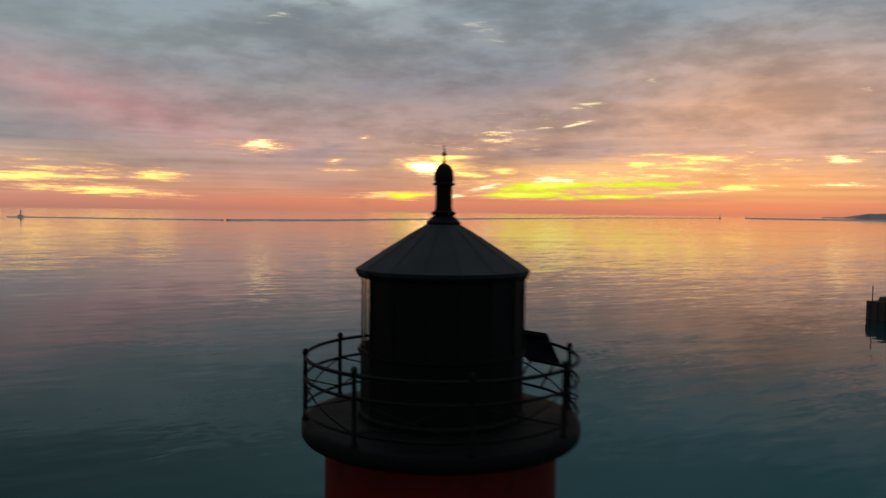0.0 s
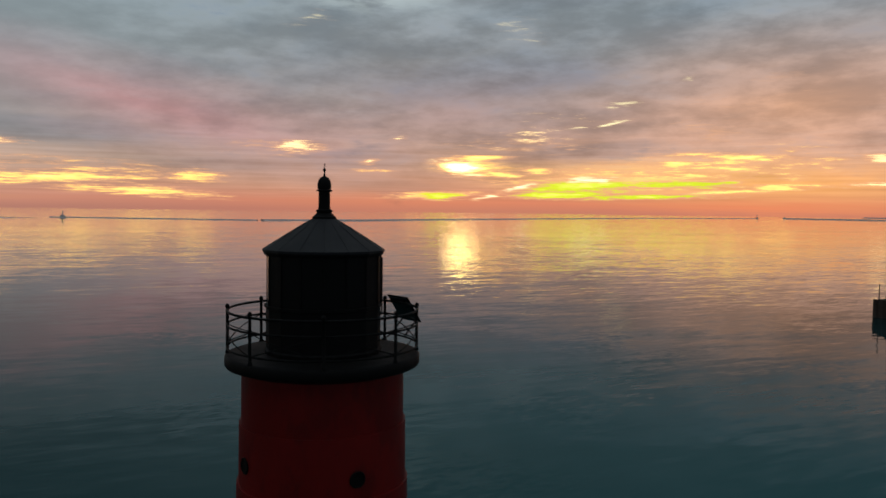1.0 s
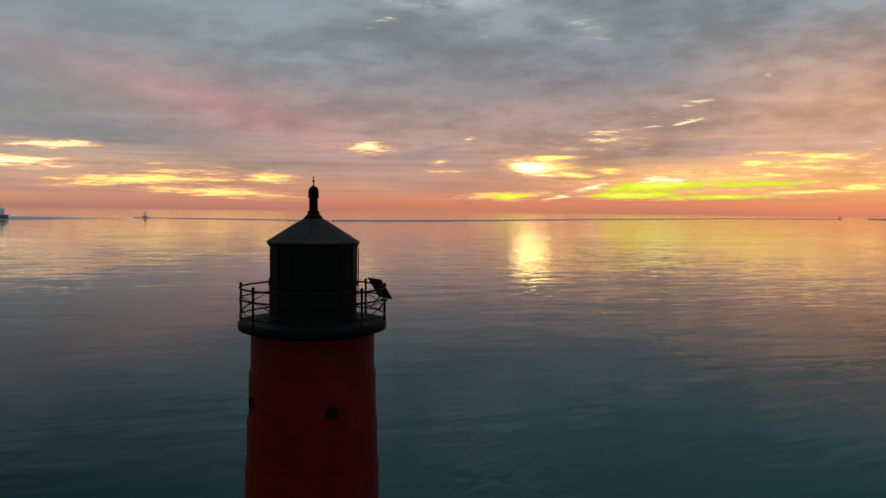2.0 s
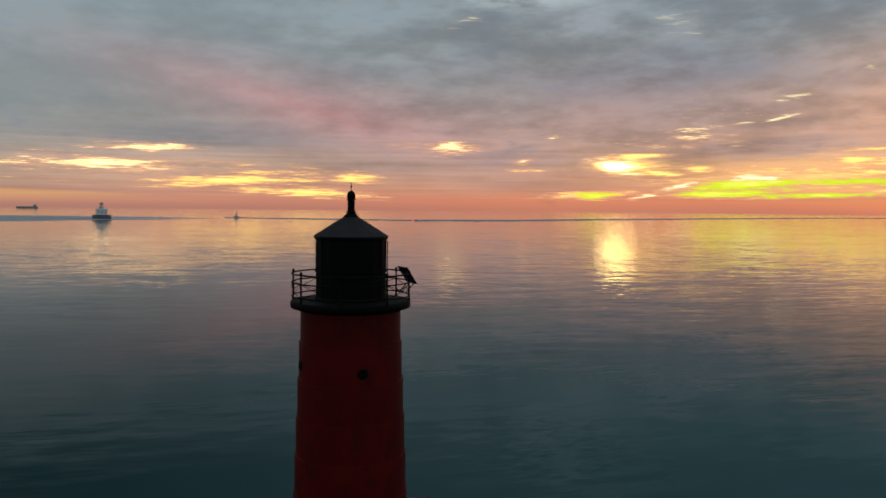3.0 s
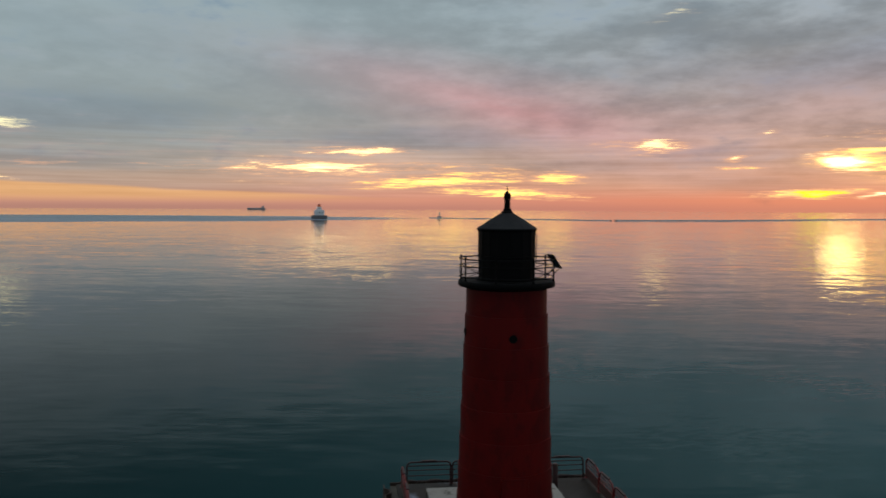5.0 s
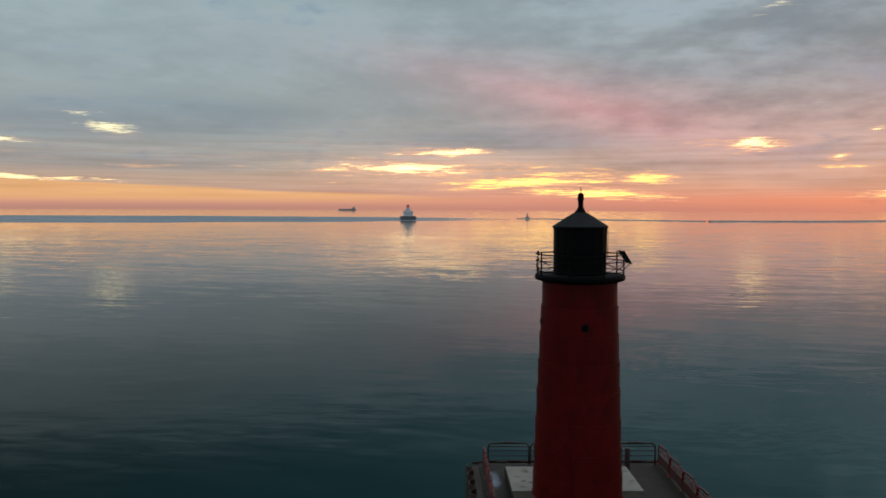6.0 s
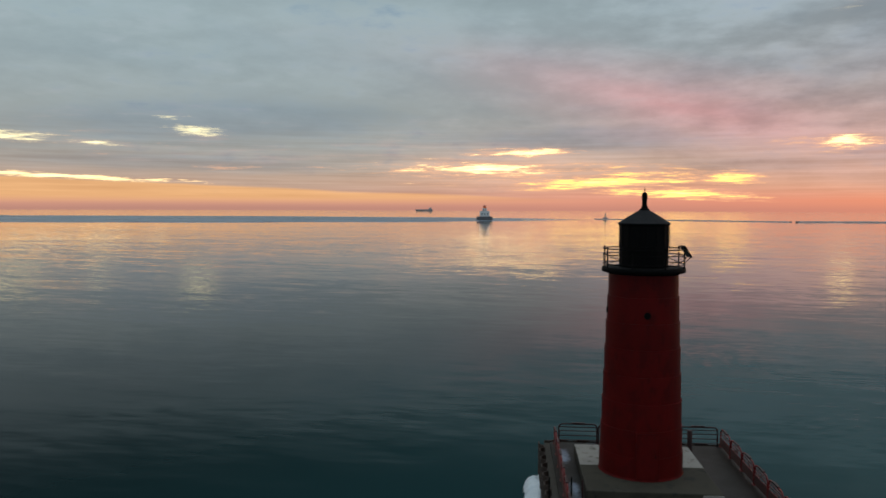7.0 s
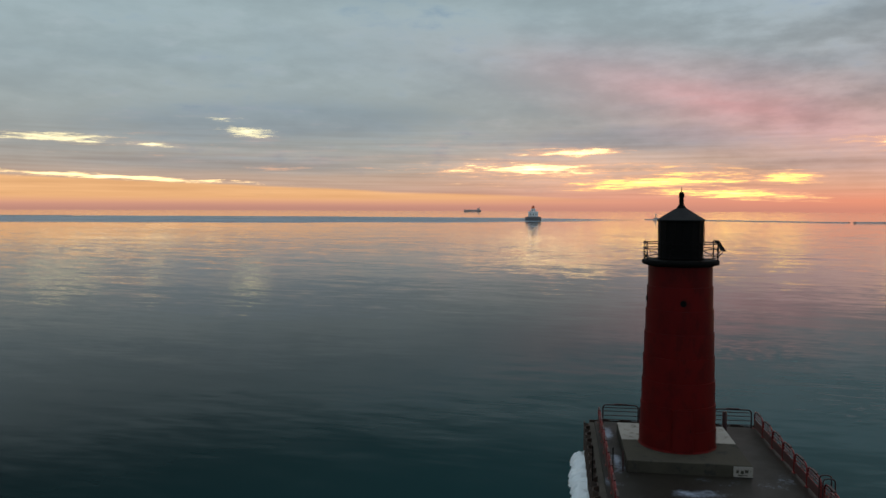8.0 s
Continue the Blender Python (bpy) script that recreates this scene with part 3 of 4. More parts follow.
# ---- lighthouse ----
tower = thing("lighthouse", "red steel plate lighthouse with a black gallery and lantern", "lighthouse")
STEPS = [(2.70, 1.795), (3.68, 1.755), (4.81, 1.712), (5.94, 1.670), (7.10, 1.628), (8.25, 1.585), (9.36, 1.540), (10.47, 1.492), (11.44, 1.448)]
for (z0, r0), (z1, r1) in zip(STEPS, STEPS[1:]):
    top = r1 + 0.040
    part("plate_ring", lathe([(r0 - 0.06, z0 - 0.03), (r0 + 0.014, z0 - 0.03), (r0 + 0.016, z0), (top + 0.016, z1 - 0.002), (top + 0.014, z1), (top - 0.09, z1)], 72), RED, tower, smooth_angle=14)
part("base_flange", lathe([(1.70, 2.70), (1.85, 2.70), (1.85, 2.72), (1.83, 2.74), (1.82, 2.80), (1.70, 2.80)], 72), RED, tower, smooth_angle=40)
part("gallery_bracket_ring", lathe([(1.38, 11.43), (1.54, 11.43), (1.60, 11.46), (1.70, 11.49), (1.74, 11.51), (1.38, 11.51)], 72), BLACK, tower, smooth_angle=40)

# door and portholes in the camera-side face
DOOR_DEG = -84.0


def on_tower(deg, z, lift=0.0):
    r = 1.805 - (z - 2.7) * 0.0375 + lift
    return pose(*polar(r, deg, z), 0, 0, deg + 90)


door = part("door", box(-0.46, 0.46, -0.03, 0.10, 0.0, 1.95, 0.012), RED, tower, "red steel door flush with the tower plates", on_tower(DOOR_DEG, 2.80, 0.02))
part("door_frame", tube([(-0.49, -0.02, 0), (-0.49, -0.02, 1.98), (0.49, -0.02, 1.98), (0.49, -0.02, 0)], 0.022, 6), RED, door)
part("handle", tube([(0.34, -0.03, 0.95), (0.34, -0.09, 0.95), (0.34, -0.09, 1.10), (0.34, -0.03, 1.10)], 0.014, 6), BLACK, door)
for deg, z in ((-85.5, 9.74), (-169.5, 9.82), (20.0, 7.2)):
    port = part("porthole", tube([(0.135 * math.cos(a), -0.01, 0.135 * math.sin(a)) for a in [2 * math.pi * k / 20 for k in range(20)]], 0.016, 8, True),
                BLACK, tower, "small dark round porthole", on_tower(deg, z, 0.02), 50)
    gl = bmesh.new()
    bmesh.ops.create_circle(gl, cap_ends=True, segments=20, radius=0.13, matrix=pose(0, -0.006, 0, 90, 0, 0))
    part("pane", gl, BLACK, port)

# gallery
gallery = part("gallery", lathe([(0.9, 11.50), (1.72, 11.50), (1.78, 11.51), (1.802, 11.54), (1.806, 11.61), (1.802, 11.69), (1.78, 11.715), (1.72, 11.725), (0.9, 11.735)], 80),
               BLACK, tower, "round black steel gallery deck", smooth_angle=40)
RAIL_R = 1.760
POSTS = [27.5 + 45 * k for k in range(8)]
for deg in POSTS:
    part("post", lathe([(0.045, 11.72), (0.045, 11.75), (0.030, 11.77), (0.028, 12.55), (0.040, 12.57), (0.040, 12.60), (0.02, 12.63), (0.0, 12.64)], 10), BLACK, gallery, m=pose(*polar(RAIL_R, deg, 0)), smooth_angle=50)
for z, r in ((12.53, 0.024), (12.27, 0.020), (11.86, 0.020)):
    part("rail", tube([polar(RAIL_R, 5 * k, z) for k in range(72)], r, 8, True), BLACK, gallery, smooth_angle=60)
for k, deg in enumerate(POSTS):
    for u, v in ((deg, deg + 45), (deg + 45, deg)):
        part("brace", tube([polar(RAIL_R - 0.012 + 0.010 * (u > v), u + (v - u) * s / 8, 11.86 + 0.41 * s / 8) for s in range(9)], 0.011, 6), BLACK, gallery, smooth_angle=60)

# lantern
SIDES, L_R = 16, 1.065
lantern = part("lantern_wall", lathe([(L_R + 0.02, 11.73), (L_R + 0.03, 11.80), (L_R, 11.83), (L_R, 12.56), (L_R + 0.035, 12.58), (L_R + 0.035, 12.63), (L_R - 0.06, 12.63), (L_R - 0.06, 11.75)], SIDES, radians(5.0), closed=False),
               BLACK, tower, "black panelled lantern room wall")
# a lattice of panels, two of them still glazed
for k in range(SIDES):
    a0, a1 = 5.0 + 22.5 * k, 5.0 + 22.5 * (k + 1)
    p0, p1 = Vector(polar(L_R - 0.02, a0, 0)), Vector(polar(L_R - 0.02, a1, 0))
    mid, wid = (p0 + p1) / 2, (p1 - p0).length / 2
    glazed = a0 in (117.5, 140.0, 162.5)
    part("pane" if glazed else "panel", box(-wid, wid, -0.003 if glazed else -0.012, 0.003 if glazed else 0.012, 12.62, 13.56), GLASS if glazed else BLACK, lantern,
         "clear lantern pane" if glazed else "", pose(mid.x, mid.y, 0, 0, 0, (a0 + a1) / 2 + 90))
    thin = a0 in (140.0, 162.5)
    part("mullion", box(-0.006 if thin else -0.015, 0.006 if thin else 0.015, -0.010 if thin else -0.03, 0.010 if thin else 0.03, 12.60, 13.58, 0.003), BLACK, lantern, m=pose(p0.x, p0.y, 0, 0, 0, a0 + 90))
part("cornice", lathe([(L_R - 0.08, 13.54), (L_R + 0.03, 13.54), (L_R + 0.05, 13.58), (L_R + 0.05, 13.64), (L_R - 0.08, 13.64)], SIDES, radians(5.0)), BLACK, tower)
part("grab_rail", tube([polar(L_R + 0.02, -12, 13.50), polar(L_R + 0.036, -12, 13.46), polar(L_R + 0.036, -12, 12.45), polar(L_R + 0.02, -12, 12.40)], 0.014, 6), BLACK, tower)
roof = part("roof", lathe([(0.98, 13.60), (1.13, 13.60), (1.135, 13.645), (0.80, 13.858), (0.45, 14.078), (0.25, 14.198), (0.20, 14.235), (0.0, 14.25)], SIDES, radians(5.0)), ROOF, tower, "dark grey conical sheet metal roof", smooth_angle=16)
for k in range(SIDES):
    a = 5.0 + 22.5 * k
    part("seam", tube([polar(1.13, a, 13.648), polar(0.80, a, 13.861), polar(0.45, a, 14.081), polar(0.24, a, 14.203)], 0.004, 6), ROOF, roof)
part("ventilator", lathe([(0.225, 14.20), (0.225, 14.245), (0.19, 14.27), (0.165, 14.30), (0.13, 14.33), (0.155, 14.345), (0.155, 14.375), (0.115, 14.39), (0.108, 14.45), (0.106, 14.715),
                                 (0.145, 14.725), (0.145, 14.745), (0.118, 14.76), (0.128, 14.80), (0.126, 14.87), (0.108, 14.935), (0.075, 14.98), (0.03, 15.0), (0.018, 15.02), (0.012, 15.09), (0.03, 15.11), (0.03, 15.13), (0.012, 15.15), (0.008, 15.24), (0.0, 15.25)], 24),
            BLACK, tower, "ball-topped ventilator with a spike", smooth_angle=35)

# solar panel clamped outside the gallery rail
sp = thing("solar_panel", "dark tilted solar panel clamped to the gallery rail", "solar panel")
sp.matrix_basis = pose(0, 0, 0, 0, 0, 14)
pm = pose(1.90, 0.0, 12.40, 0, 56, 0)
part("panel_face", box(-0.29, 0.29, -0.30, 0.30, -0.03, 0.012, 0.004), SOLAR, sp, m=pm)
part("frame", tube([(-0.30, -0.31, 0), (0.30, -0.31, 0), (0.30, 0.31, 0), (-0.30, 0.31, 0)], 0.022, 6, True), BLACK, sp, m=pm)
for y in (-0.22, 0.22):
    part("bracket", tube([(1.745, y, 12.53), (1.74, y, 12.62)], 0.02, 6), BLACK, sp)
    part("strut", tube([(2.04, y, 12.17), (1.745, y, 11.87)], 0.016, 6), BLACK, sp)

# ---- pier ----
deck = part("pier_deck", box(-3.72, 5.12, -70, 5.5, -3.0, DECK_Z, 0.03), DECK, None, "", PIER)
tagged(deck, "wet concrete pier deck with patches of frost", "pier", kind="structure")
curb = part("pier_edge_strip", box(-4.01, -3.724, -70, 5.46, -3.0, DECK_Z - 0.05, 0.02), FILL, None, "", PIER)
tagged(curb, "rough concrete fill behind the sheet piles", "pier edge", kind="structure")


def sheet_pile_run(length, wave=1.2, depth=0.24, height=5.2, t=0.03):
    """Folded steel sheet along +y: webs and flanges of one trapezoid profile, with its thickness."""
    bm = bmesh.new()
    pts, y = [], 0.0
    while y < length:
        pts += [(0, y), (0, y + wave * 0.32), (-depth, y + wave * 0.48), (-depth, y + wave * 0.84)]
        y += wave
    z0, z1 = DECK_Z + 0.03 - height, DECK_Z + 0.03
    rings = [[bm.verts.new((px + dx, py, z)) for px, py in pts] for dx, z in ((-t, z0), (-t, z1), (t, z1), (t, z0))]
    for p, q in zip(rings, rings[1:]):
        for k in range(len(pts) - 1):
            bm.faces.new((p[k], p[k + 1], q[k + 1], q[k]))
    bm.faces.new([g[0] for g in rings]), bm.faces.new([g[-1] for g in rings])
    return bm


tagged(part("sheet_pile_wall", sheet_pile_run(75.4), RUST, None, "", PIER @ pose(-4.05, -70, 0)), "rusted corrugated steel sheet pile wall", "sheet piling", kind="structure")
tagged(part("sheet_pile_wall", sheet_pile_run(8.8), RUST, None, "", PIER @ pose(-4.0, 5.64, 0, 0, 0, -90)), "rusted corrugated steel sheet pile wall", "sheet piling", kind="structure")
tagged(part("sheet_pile_wall", sheet_pile_run(75.4), RUST, None, "", PIER @ pose(5.22, 5.4, 0, 0, 0, 180)), "rusted corrugated steel sheet pile wall", "sheet piling", kind="structure")

plinth = thing("plinth", "square concrete lighthouse plinth, half painted white", "plinth", m=PIER)
part("slab", box(-2.65, 2.85, -3.05, 3.35, DECK_Z - 0.05, BLOCK_Z, 0.04), CONCRETE, plinth)
part("painted_patch", box(-2.63, 2.83, 0.25, 3.33, BLOCK_Z - 0.02, BLOCK_Z + 0.006, 0.003), WHITE_PAINT, plinth, "worn white painted half of the slab")
sign = thing("sign_plate", "small white sign plate with dark lettering on the plinth", "sign", m=PIER @ pose(2.44, -3.07, 2.41))
part("plate", box(-0.42, 0.42, -0.02, 0.01, -0.24, 0.24, 0.008), WHITE_PAINT, sign)
for x0, x1, z0, z1 in ((-0.30, -0.19, -0.06, 0.08), (-0.12, 0.02, -0.08, 0.06), (0.07, 0.22, -0.04, 0.10), (-0.24, 0.18, -0.17, -0.14)):
    part("bar", box(x0, x1, -0.026, -0.019, z0, z1), CONCRETE, sign)

for name, u, v, h, r, mat, label in (("bollard", 2.98, 3.66, 1.30, 0.12, RAIL_DARK, "dark red steel post behind the plinth"), ("marker_post", -2.82, -2.95, 0.95, 0.035, RAIL_DARK, "thin dark red post beside the plinth"),
                                     ("marker_post", -4.27, -4.6, 1.6, 0.03, BLACK, "thin black post on the sheet pile edge"),
                                     ("marker_post", -3.28, -3.05, 1.1, 0.03, BLACK, "thin black post beside the railing")):
    tagged(part(name, lathe([(r * 1.25, 0), (r * 1.25, 0.03), (r, 0.04), (r, h - 0.05), (r * 0.85, h), (0, h + 0.01)], 14), mat, None, "", PIER @ pose(u, v, DECK_Z), 40), label, "post")


def railing_panel(width, label, group, paint, sheeted):
    rp = thing("railing_panel", label, "railing", group)
    w, top, c = width / 2 - 0.03, (0.94 if sheeted else 1.02), (0.30 if sheeted else 0.20)
    arc = [(w - c + c * math.sin(a), 0, top - c + c * math.cos(a)) for a in [k * math.pi / 12 for k in range(7)]]
    frame_line = [(-x, y, z) for x, y, z in [(w, 0, 0.0)] + arc[::-1]] + arc + [(w, 0, 0.0)]
    part("frame", tube(frame_line, 0.038, 8), paint, rp, smooth_angle=60)
    for z in ((0.16, 0.50, 0.66, 0.80) if sheeted else (0.18, 0.42, 0.66, 0.86)):
        part("bar", tube([(-w, 0, z), (w, 0, z)], 0.024, 6), paint, rp, smooth_angle=60)
    if sheeted:
        part("infill_sheet", box(-w + 0.05, w - 0.05, 0.026, 0.034, 0.08, 0.50), FADED_RED, rp, "faded red infill sheet")
        part("tag", box(-0.16, 0.12, -0.045, -0.025, 0.70, 0.80, 0.004), WHITE_PAINT, rp, "small pale tag")
    for x in (-w, w):
        part("base_plate", box(x - 0.08, x + 0.08, -0.08, 0.08, -0.005, 0.015), paint, rp)
    part("cap_plate", box(-0.34, 0.34, -0.05, 0.05, top + 0.02, top + 0.075, 0.01), RAIL_DARK, rp, "flat dark plate on the top bar")
    return rp


first = railing_panel(1.80, "red tubular railing panel with a faded infill sheet", "pier railing panels", RAIL_RED, True)
first.matrix_basis = PIER @ pose(4.93, 4.55, DECK_Z, 0, 0, 90)
for k in range(1, 9):
    copy_thing(first, PIER @ pose(4.93, 4.55 - 1.86 * k - (0.30 if k > 5 else 0.0), DECK_Z, 0, 0, 90))
for k in range(0, 9):
    copy_thing(first, PIER @ pose(-3.5, 4.3 - 1.86 * k, DECK_Z, 0, 0, 90))
back = railing_panel(2.0, "dark tubular railing panel across the pier end", "pier end railing panels", RAIL_DARK, False)
back.matrix_basis = PIER @ pose(-2.3, 5.30, DECK_Z)
for k in range(1, 4):
    copy_thing(back, PIER @ pose(-2.3 + 2.02 * k, 5.30, DECK_Z))

ladder = thing("ladder", "dark red steel ladder with hooped handrails at the pier edge", "ladder", m=PIER @ pose(5.02, -5.95, DECK_Z))
for y in (-0.22, 0.22):
    hoop = [(-0.20, y, 0.0), (-0.20, y, 1.0)] + [(-0.05 - 0.15 * math.cos(a), y, 1.0 + 0.15 * math.sin(a)) for a in [k * math.pi / 10 for k in range(1, 6)]] + \
           [(0.12 + 0.15 * math.sin(a), y, 1.0 + 0.15 * math.cos(a)) for a in [k * math.pi / 10 for k in range(0, 6)]] + [(0.27, y, -1.9)]
    part("handrail", tube(hoop, 0.028, 8), RAIL_DARK, ladder, smooth_angle=60)
for k in range(7):
    part("rung", tube([(0.27, -0.22, -1.8 + 0.3 * k), (0.27, 0.22, -1.8 + 0.3 * k)], 0.018, 6), RAIL_DARK, ladder)

# ice along the weather side of the pier
bm = bmesh.new()
cols = []
for i in range(212):
    v = -16 + i * 0.1
    lobe = abs(math.sin(math.pi * (v + 0.25 * noise.noise(Vector((v * 0.6, 1, 0)))) / 0.62)) ** 0.7
    reach = 0.72 + 0.16 * lobe + 0.22 * noise.noise(Vector((v * 0.45, 3.1, 0))) + 0.10 * noise.noise(Vector((v * 3.1, 8.3, 0)))
    reach *= max(0.0, min(1.0, (4.95 - v) / 0.5)) ** 0.5 * max(0.02, min(1.0, (v + 16) / 4.0))
    row = []
    for j in range(9):
        s = j / 8
        z = -0.1 + 0.95 * math.sqrt(max(0, 1 - s ** 2.2)) * (0.8 + 0.35 * noise.noise(Vector((v * 1.3, s * 2, 5)))) + 0.1 * noise.noise(Vector((v * 4, s * 4, 1)))
        row.append(bm.verts.new((-4.1 - reach * s * 1.25, v, z * (0.85 + 0.15 * lobe))))
    cols.append(row)
for a, b in zip(cols, cols[1:]):
    for j in range(8):
        bm.faces.new((a[j], a[j + 1], b[j + 1], b[j]))
tagged(part("ice_shelf", bm, ICE, None, "", PIER, 70), "lumpy white shore ice frozen to the pier side", "ice", kind="stuff")

# ---- opposite pier ----
other = part("far_pier", box(0, 14, -70, 0, -3, 2.45, 0.05), CONCRETE, None, "", pose(99.6, 58.8, 0, 0, 0, 6.7))
part("upper_block", box(1.0, 13.4, -69, -1.1, 2.40, 3.12, 0.06), CONCRETE, other)
tagged(other, "concrete pier head across the harbour mouth", "pier", kind="structure")
tagged(part("sheet_pile_wall", sheet_pile_run(70, 1.0, 0.3, 5.6, 0.05), RUST, None, "", pose(99.5, 58.8, 0.4, 0, 0, 6.7) @ pose(0, -70, 0)), "rusted sheet pile wall of the far pier", "sheet piling", kind="structure")
pole = part("mooring_pole", lathe([(0.07, 0), (0.07, 4.2), (0.0, 4.25)], 8), RUST, None, "", pose(99.6, 58.0, 0.5))
tagged(pole, "thin steel pole at the pier corner", "pole")


def shrub(seed, h, m):
    rnd = random.Random(seed)
    bm = bmesh.new()
    for k in range(26):
        a, s = rnd.uniform(0, 6.28), rnd.uniform(0.15, 0.6)
        x, y, pts = 0.0, 0.0, [(0, 0, 0)]
        for j in range(1, 5):
            x += math.cos(a) * s * h / 5 + rnd.uniform(-.06, .06)
            y += math.sin(a) * s * h / 5 + rnd.uniform(-.06, .06)
            pts.append((x, y, h * j / 5 * rnd.uniform(0.85, 1.05)))
        tube(pts, 0.03, 4, bm=bm)
        for q in pts[2:]:
            for e in range(3):
                tube([q, (q[0] + rnd.uniform(-.35, .35), q[1] + rnd.uniform(-.35, .35), q[2] + rnd.uniform(0.1, .4))], 0.018, 3, bm=bm)
    return tagged(part("shrub", bm, BARK, None, "", m), "bare brown winter shrub on the far pier", "shrub", "far pier shrubs")


for k, (dx, dy, h) in enumerate(((2.0, -3.0, 1.3), (3.5, -4.6, 1.6), (2.5, -7.0, 1.4), (4.0, -9.5, 1.8), (2.2, -12.0, 1.5))):
    shrub(k, h, pose(99.6, 58.8, 3.10, 0, 0, 6.7) @ pose(dx, dy, 0))

# ---- far breakwaters, beacon, light station, ship and shore ----


def mole(points, width, height, label):
    """A low rubble breakwater along a line."""
    bm = bmesh.new()
    rows = []
    pts = [Vector((*p, 0)) for p in points]
    line = []
    for a, b in zip(pts, pts[1:]):
        n = max(2, int((b - a).length / 12))
        line += [a.lerp(b, k / n) for k in range(n)]
    line.append(pts[-1])
    for i, p in enumerate(line):
        d = (line[min(i + 1, len(line) - 1)] - line[max(i - 1, 0)]).normalized()
        s = Vector((d.y, -d.x, 0))
        e = 0.25 * noise.noise(Vector((i * 0.7, 2, 0)))
        rows.append([bm.verts.new(p + s * o * width + Vector((0, 0, z + (e if z > 0 else 0)))) for o, z in ((-0.9, -1), (-0.45, height), (0.45, height), (0.9, -1))])
    for a, b in zip(rows, rows[1:]):
        for j in range(3):
            bm.faces.new((a[j], a[j + 1], b[j + 1], b[j]))
    bm.faces.new(rows[0]), bm.faces.new(rows[-1])
    return tagged(part("breakwater", bm, FAR_STONE), label, "breakwater", kind="structure")


def at(deg, dist):
    return (dist * math.sin(radians(deg)), dist * math.cos(radians(deg)))


LONG = "long low stone breakwater on the horizon"
mole([at(-0.6, 1090), at(4, 1030), at(12.75, 948)], 5, 0.85, LONG)
mole([at(13.1, 946), at(20, 1010), at(27.5, 1250), at(41, 2150), at(48.0, 2700)], 6, 1.25, LONG)
mole([at(49.7, 2800), at(54, 2600), at(62, 2500), at(75, 2600)], 8, 3.0, LONG)
mole([at(-9.3, 950), at(-20, 1030), at(-32.6, 1210)], 4, 0.45, LONG)
mole([at(-41.3, 1480), at(-46, 1560), at(-60, 1700)], 5, 0.9, LONG)

bx, by = at(0.1, 1086)
bc = thing("beacon_tower", "small dark harbour beacon at the breakwater end", "beacon", m=pose(bx, by, 0))
part("base", box(-3.2, 3.2, -3.2, 3.2, -1, 2.6, 0.3), FAR_STONE, bc)
part("mast", lathe([(0.9, 2.6), (0.75, 5.0), (0.7, 6.6)], 12), HULL, bc)
part("lamp", lathe([(0.9, 6.6), (0.9, 7.6), (0.2, 8.2), (0.0, 8.4)], 12), HULL, bc)
for a, hgt in ((48.0, 8.0), (49.7, 3.5)):
    ex, ey = at(a, 2700 if a < 49 else 2800)
    mk = thing("beacon_tower", "small dark harbour beacon at the breakwater end", "beacon", m=pose(ex, ey, 0))
    part("base", box(-3, 3, -3, 3, -1, 3.2, 0.3), FAR_STONE, mk)
    part("mast", lathe([(1.0, 3.2), (0.9, 3.2 + hgt), (0.0, 3.8 + hgt)], 10), HULL, mk)

hx, hy = at(-8.87, 937)
ls = thing("light_station", "white square light station with a red lantern on a dark pier", "lighthouse", m=pose(hx, hy, 0, 0, 0, 12))
part("crib", box(-9.4, 9.4, -8, 8, -2, 4.6, 0.4), FAR_CRIB, ls, "dark concrete crib")
part("lower_storey", box(-5.8, 5.8, -5.0, 5.0, 4.6, 10.8, 0.2), FAR_WHITE, ls)
part("cornice", box(-6.1, 6.1, -5.3, 5.3, 10.8, 11.2, 0.1), FAR_WHITE, ls)
part("upper_storey", box(-2.7, 2.7, -2.5, 2.5, 11.2, 14.4, 0.15), FAR_WHITE, ls)
part("balcony", box(-3.1, 3.1, -2.9, 2.9, 14.4, 14.7, 0.1), FAR_WHITE, ls)
part("lantern", lathe([(1.75, 14.7), (1.75, 17.0)], 12), LAMP, ls, "lit orange lantern room")
part("roof", lathe([(2.0, 17.0), (2.0, 17.2), (0.5, 18.3), (0.3, 18.8), (0.0, 19.0)], 12), FAR_RED, ls, "red lantern roof")
for zc, xs, s in ((7.8, (-3.4, 0.0, 3.4), 0.55), (12.8, (-1.2, 1.2), 0.40)):
    for x in xs:
        y = -5.04 if zc < 9 else -2.54
        w = part("window", box(x - s, x + s, y - 0.02, y + 0.06, zc - 0.9, zc + 0.9), DARK_GLASS, ls)
        part("sill", box(x - s - 0.1, x + s + 0.1, y - 0.12, y + 0.04, zc - 1.05, zc - 0.92), FAR_WHITE, w)

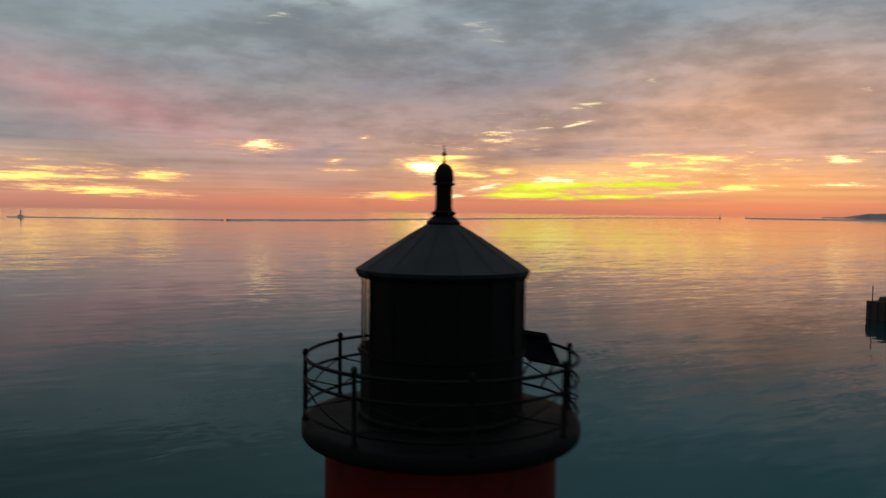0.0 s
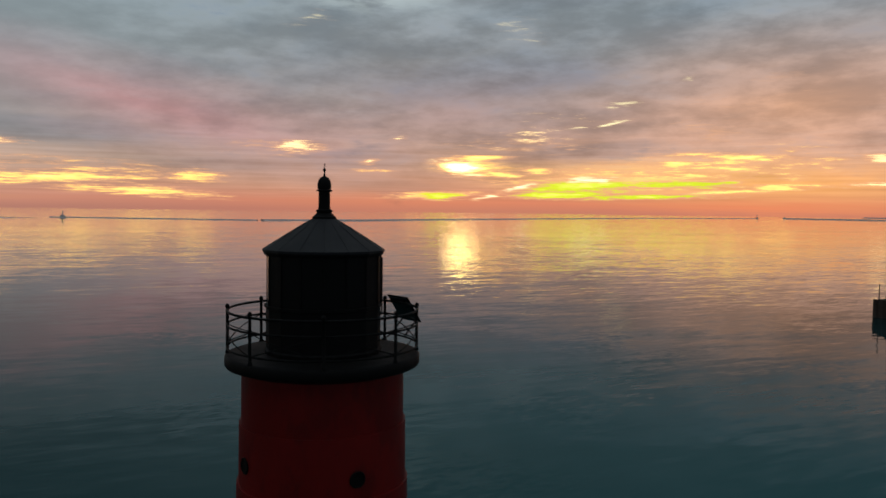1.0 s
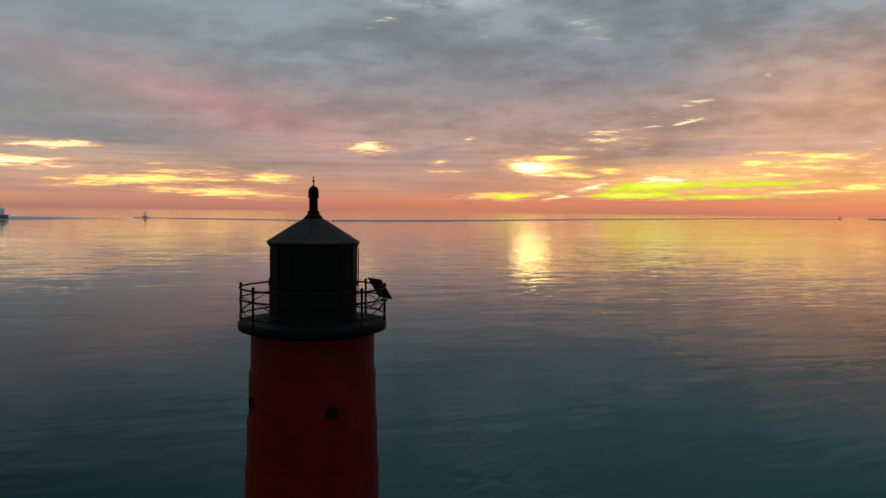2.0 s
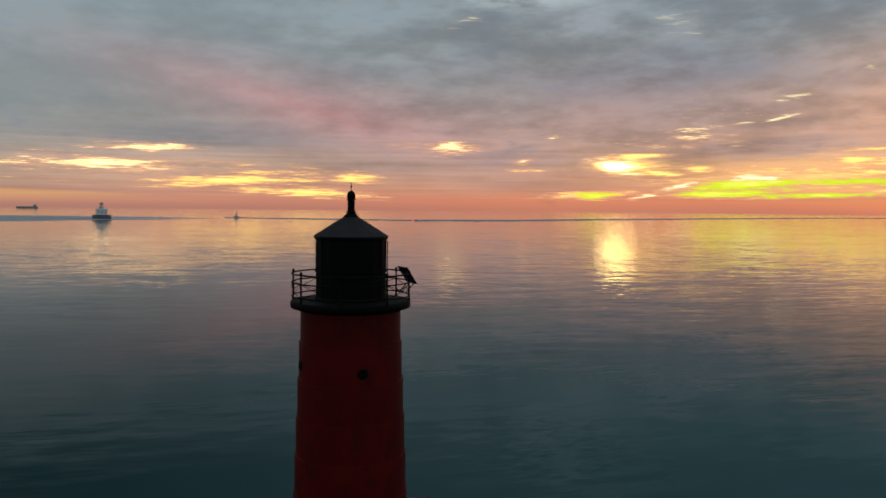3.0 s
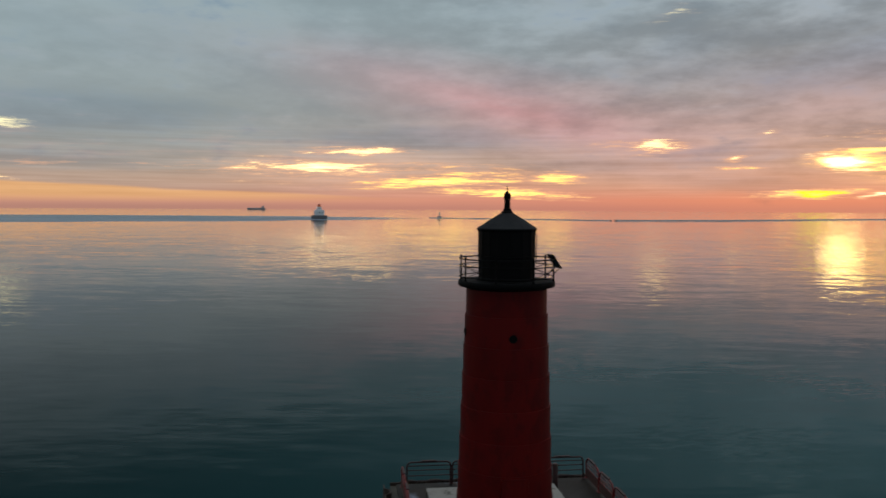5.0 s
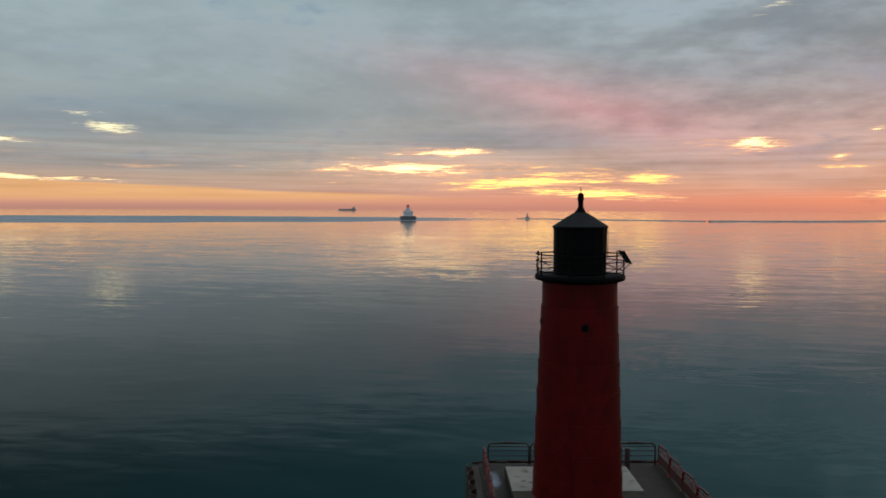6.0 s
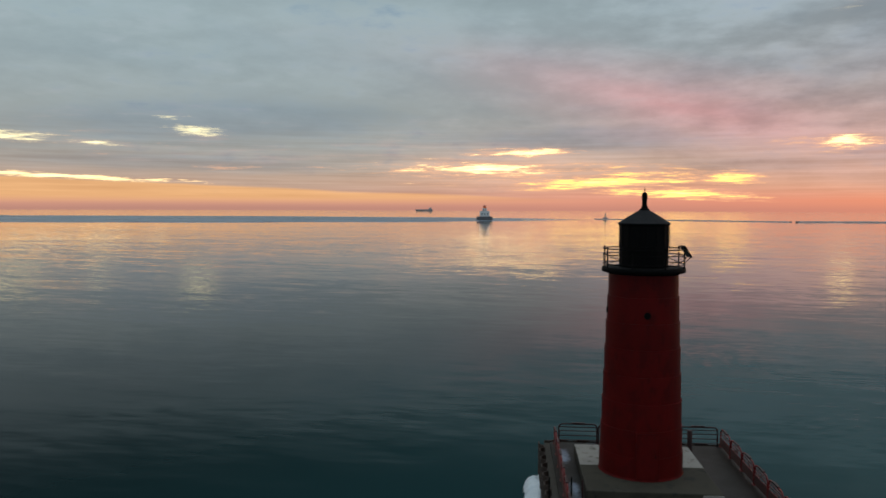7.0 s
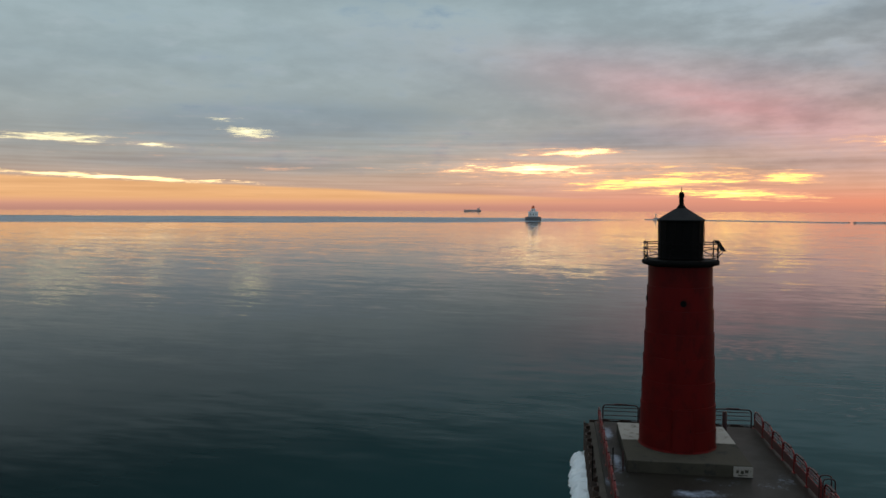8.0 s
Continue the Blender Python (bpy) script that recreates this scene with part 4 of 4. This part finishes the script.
fx, fy = at(-12.95, 4400)
fr = thing("cargo_ship", "distant grey lake freighter with its bridge aft", "ship", m=pose(fx, fy, 0, 0, 0, 13))
bm = bmesh.new()
secs = []
for x, w, z0, z1 in ((-48, 0.4, 0.5, 9.5), (-43, 5.5, -1, 8.8), (-34, 8, -1, 8.0), (30, 8, -1, 7.8), (42, 7.4, -1, 8.2), (48, 4.5, 0.0, 8.6)):
    secs.append([bm.verts.new((x, y, z)) for y, z in ((-w, z1), (-w * 0.9, z0), (w * 0.9, z0), (w, z1))])
for a, b in zip(secs, secs[1:]):
    for j in range(4):
        bm.faces.new((a[j], a[(j + 1) % 4], b[(j + 1) % 4], b[j]))
bm.faces.new(secs[0]), bm.faces.new(secs[-1])
part("hull", bm, HULL, fr)
part("bridge_house", box(26, 41, -7, 7, 7.8, 15.5, 0.3), HULL, fr)
part("wheelhouse", box(27, 34, -7.5, 7.5, 15.5, 18.5, 0.3), HULL, fr)
part("funnel", lathe([(2.0, 15.4), (1.8, 22.5)], 14), HULL, fr, m=pose(38, 0, 0))
part("mast", lathe([(0.5, 8), (0.3, 17)], 8), HULL, fr, m=pose(-44, 0, 0))
part("hatch_row", box(-36, 22, -5.5, 5.5, 7.8, 9.2, 0.2), HULL, fr)

bm = bmesh.new()
prev = None
for i in range(120):
    a = 54.3 + i * 0.22 * (1 + i * 0.012)
    x, y = at(a, 4600 - 4 * i)
    h = 4 + 13 * min(1, max(0, (a - 55.5) / 0.9)) + 9 * min(1, max(0, (a - 56.5) / 0.5)) + 2.5 * noise.noise(Vector((i * 0.45, 7, 0)))
    row = [bm.verts.new((x, y, -2)), bm.verts.new((x * 1.003, y * 1.003, h * 0.8)), bm.verts.new((x * 1.02, y * 1.02, h)), bm.verts.new((x * 1.06, y * 1.06, -2))]
    if prev:
        for j in range(3):
            bm.faces.new((prev[j], row[j], row[j + 1], prev[j + 1]))
    prev = row
tagged(part("far_shore", bm, LAND), "dark wooded shore far across the water", "shore", kind="structure")
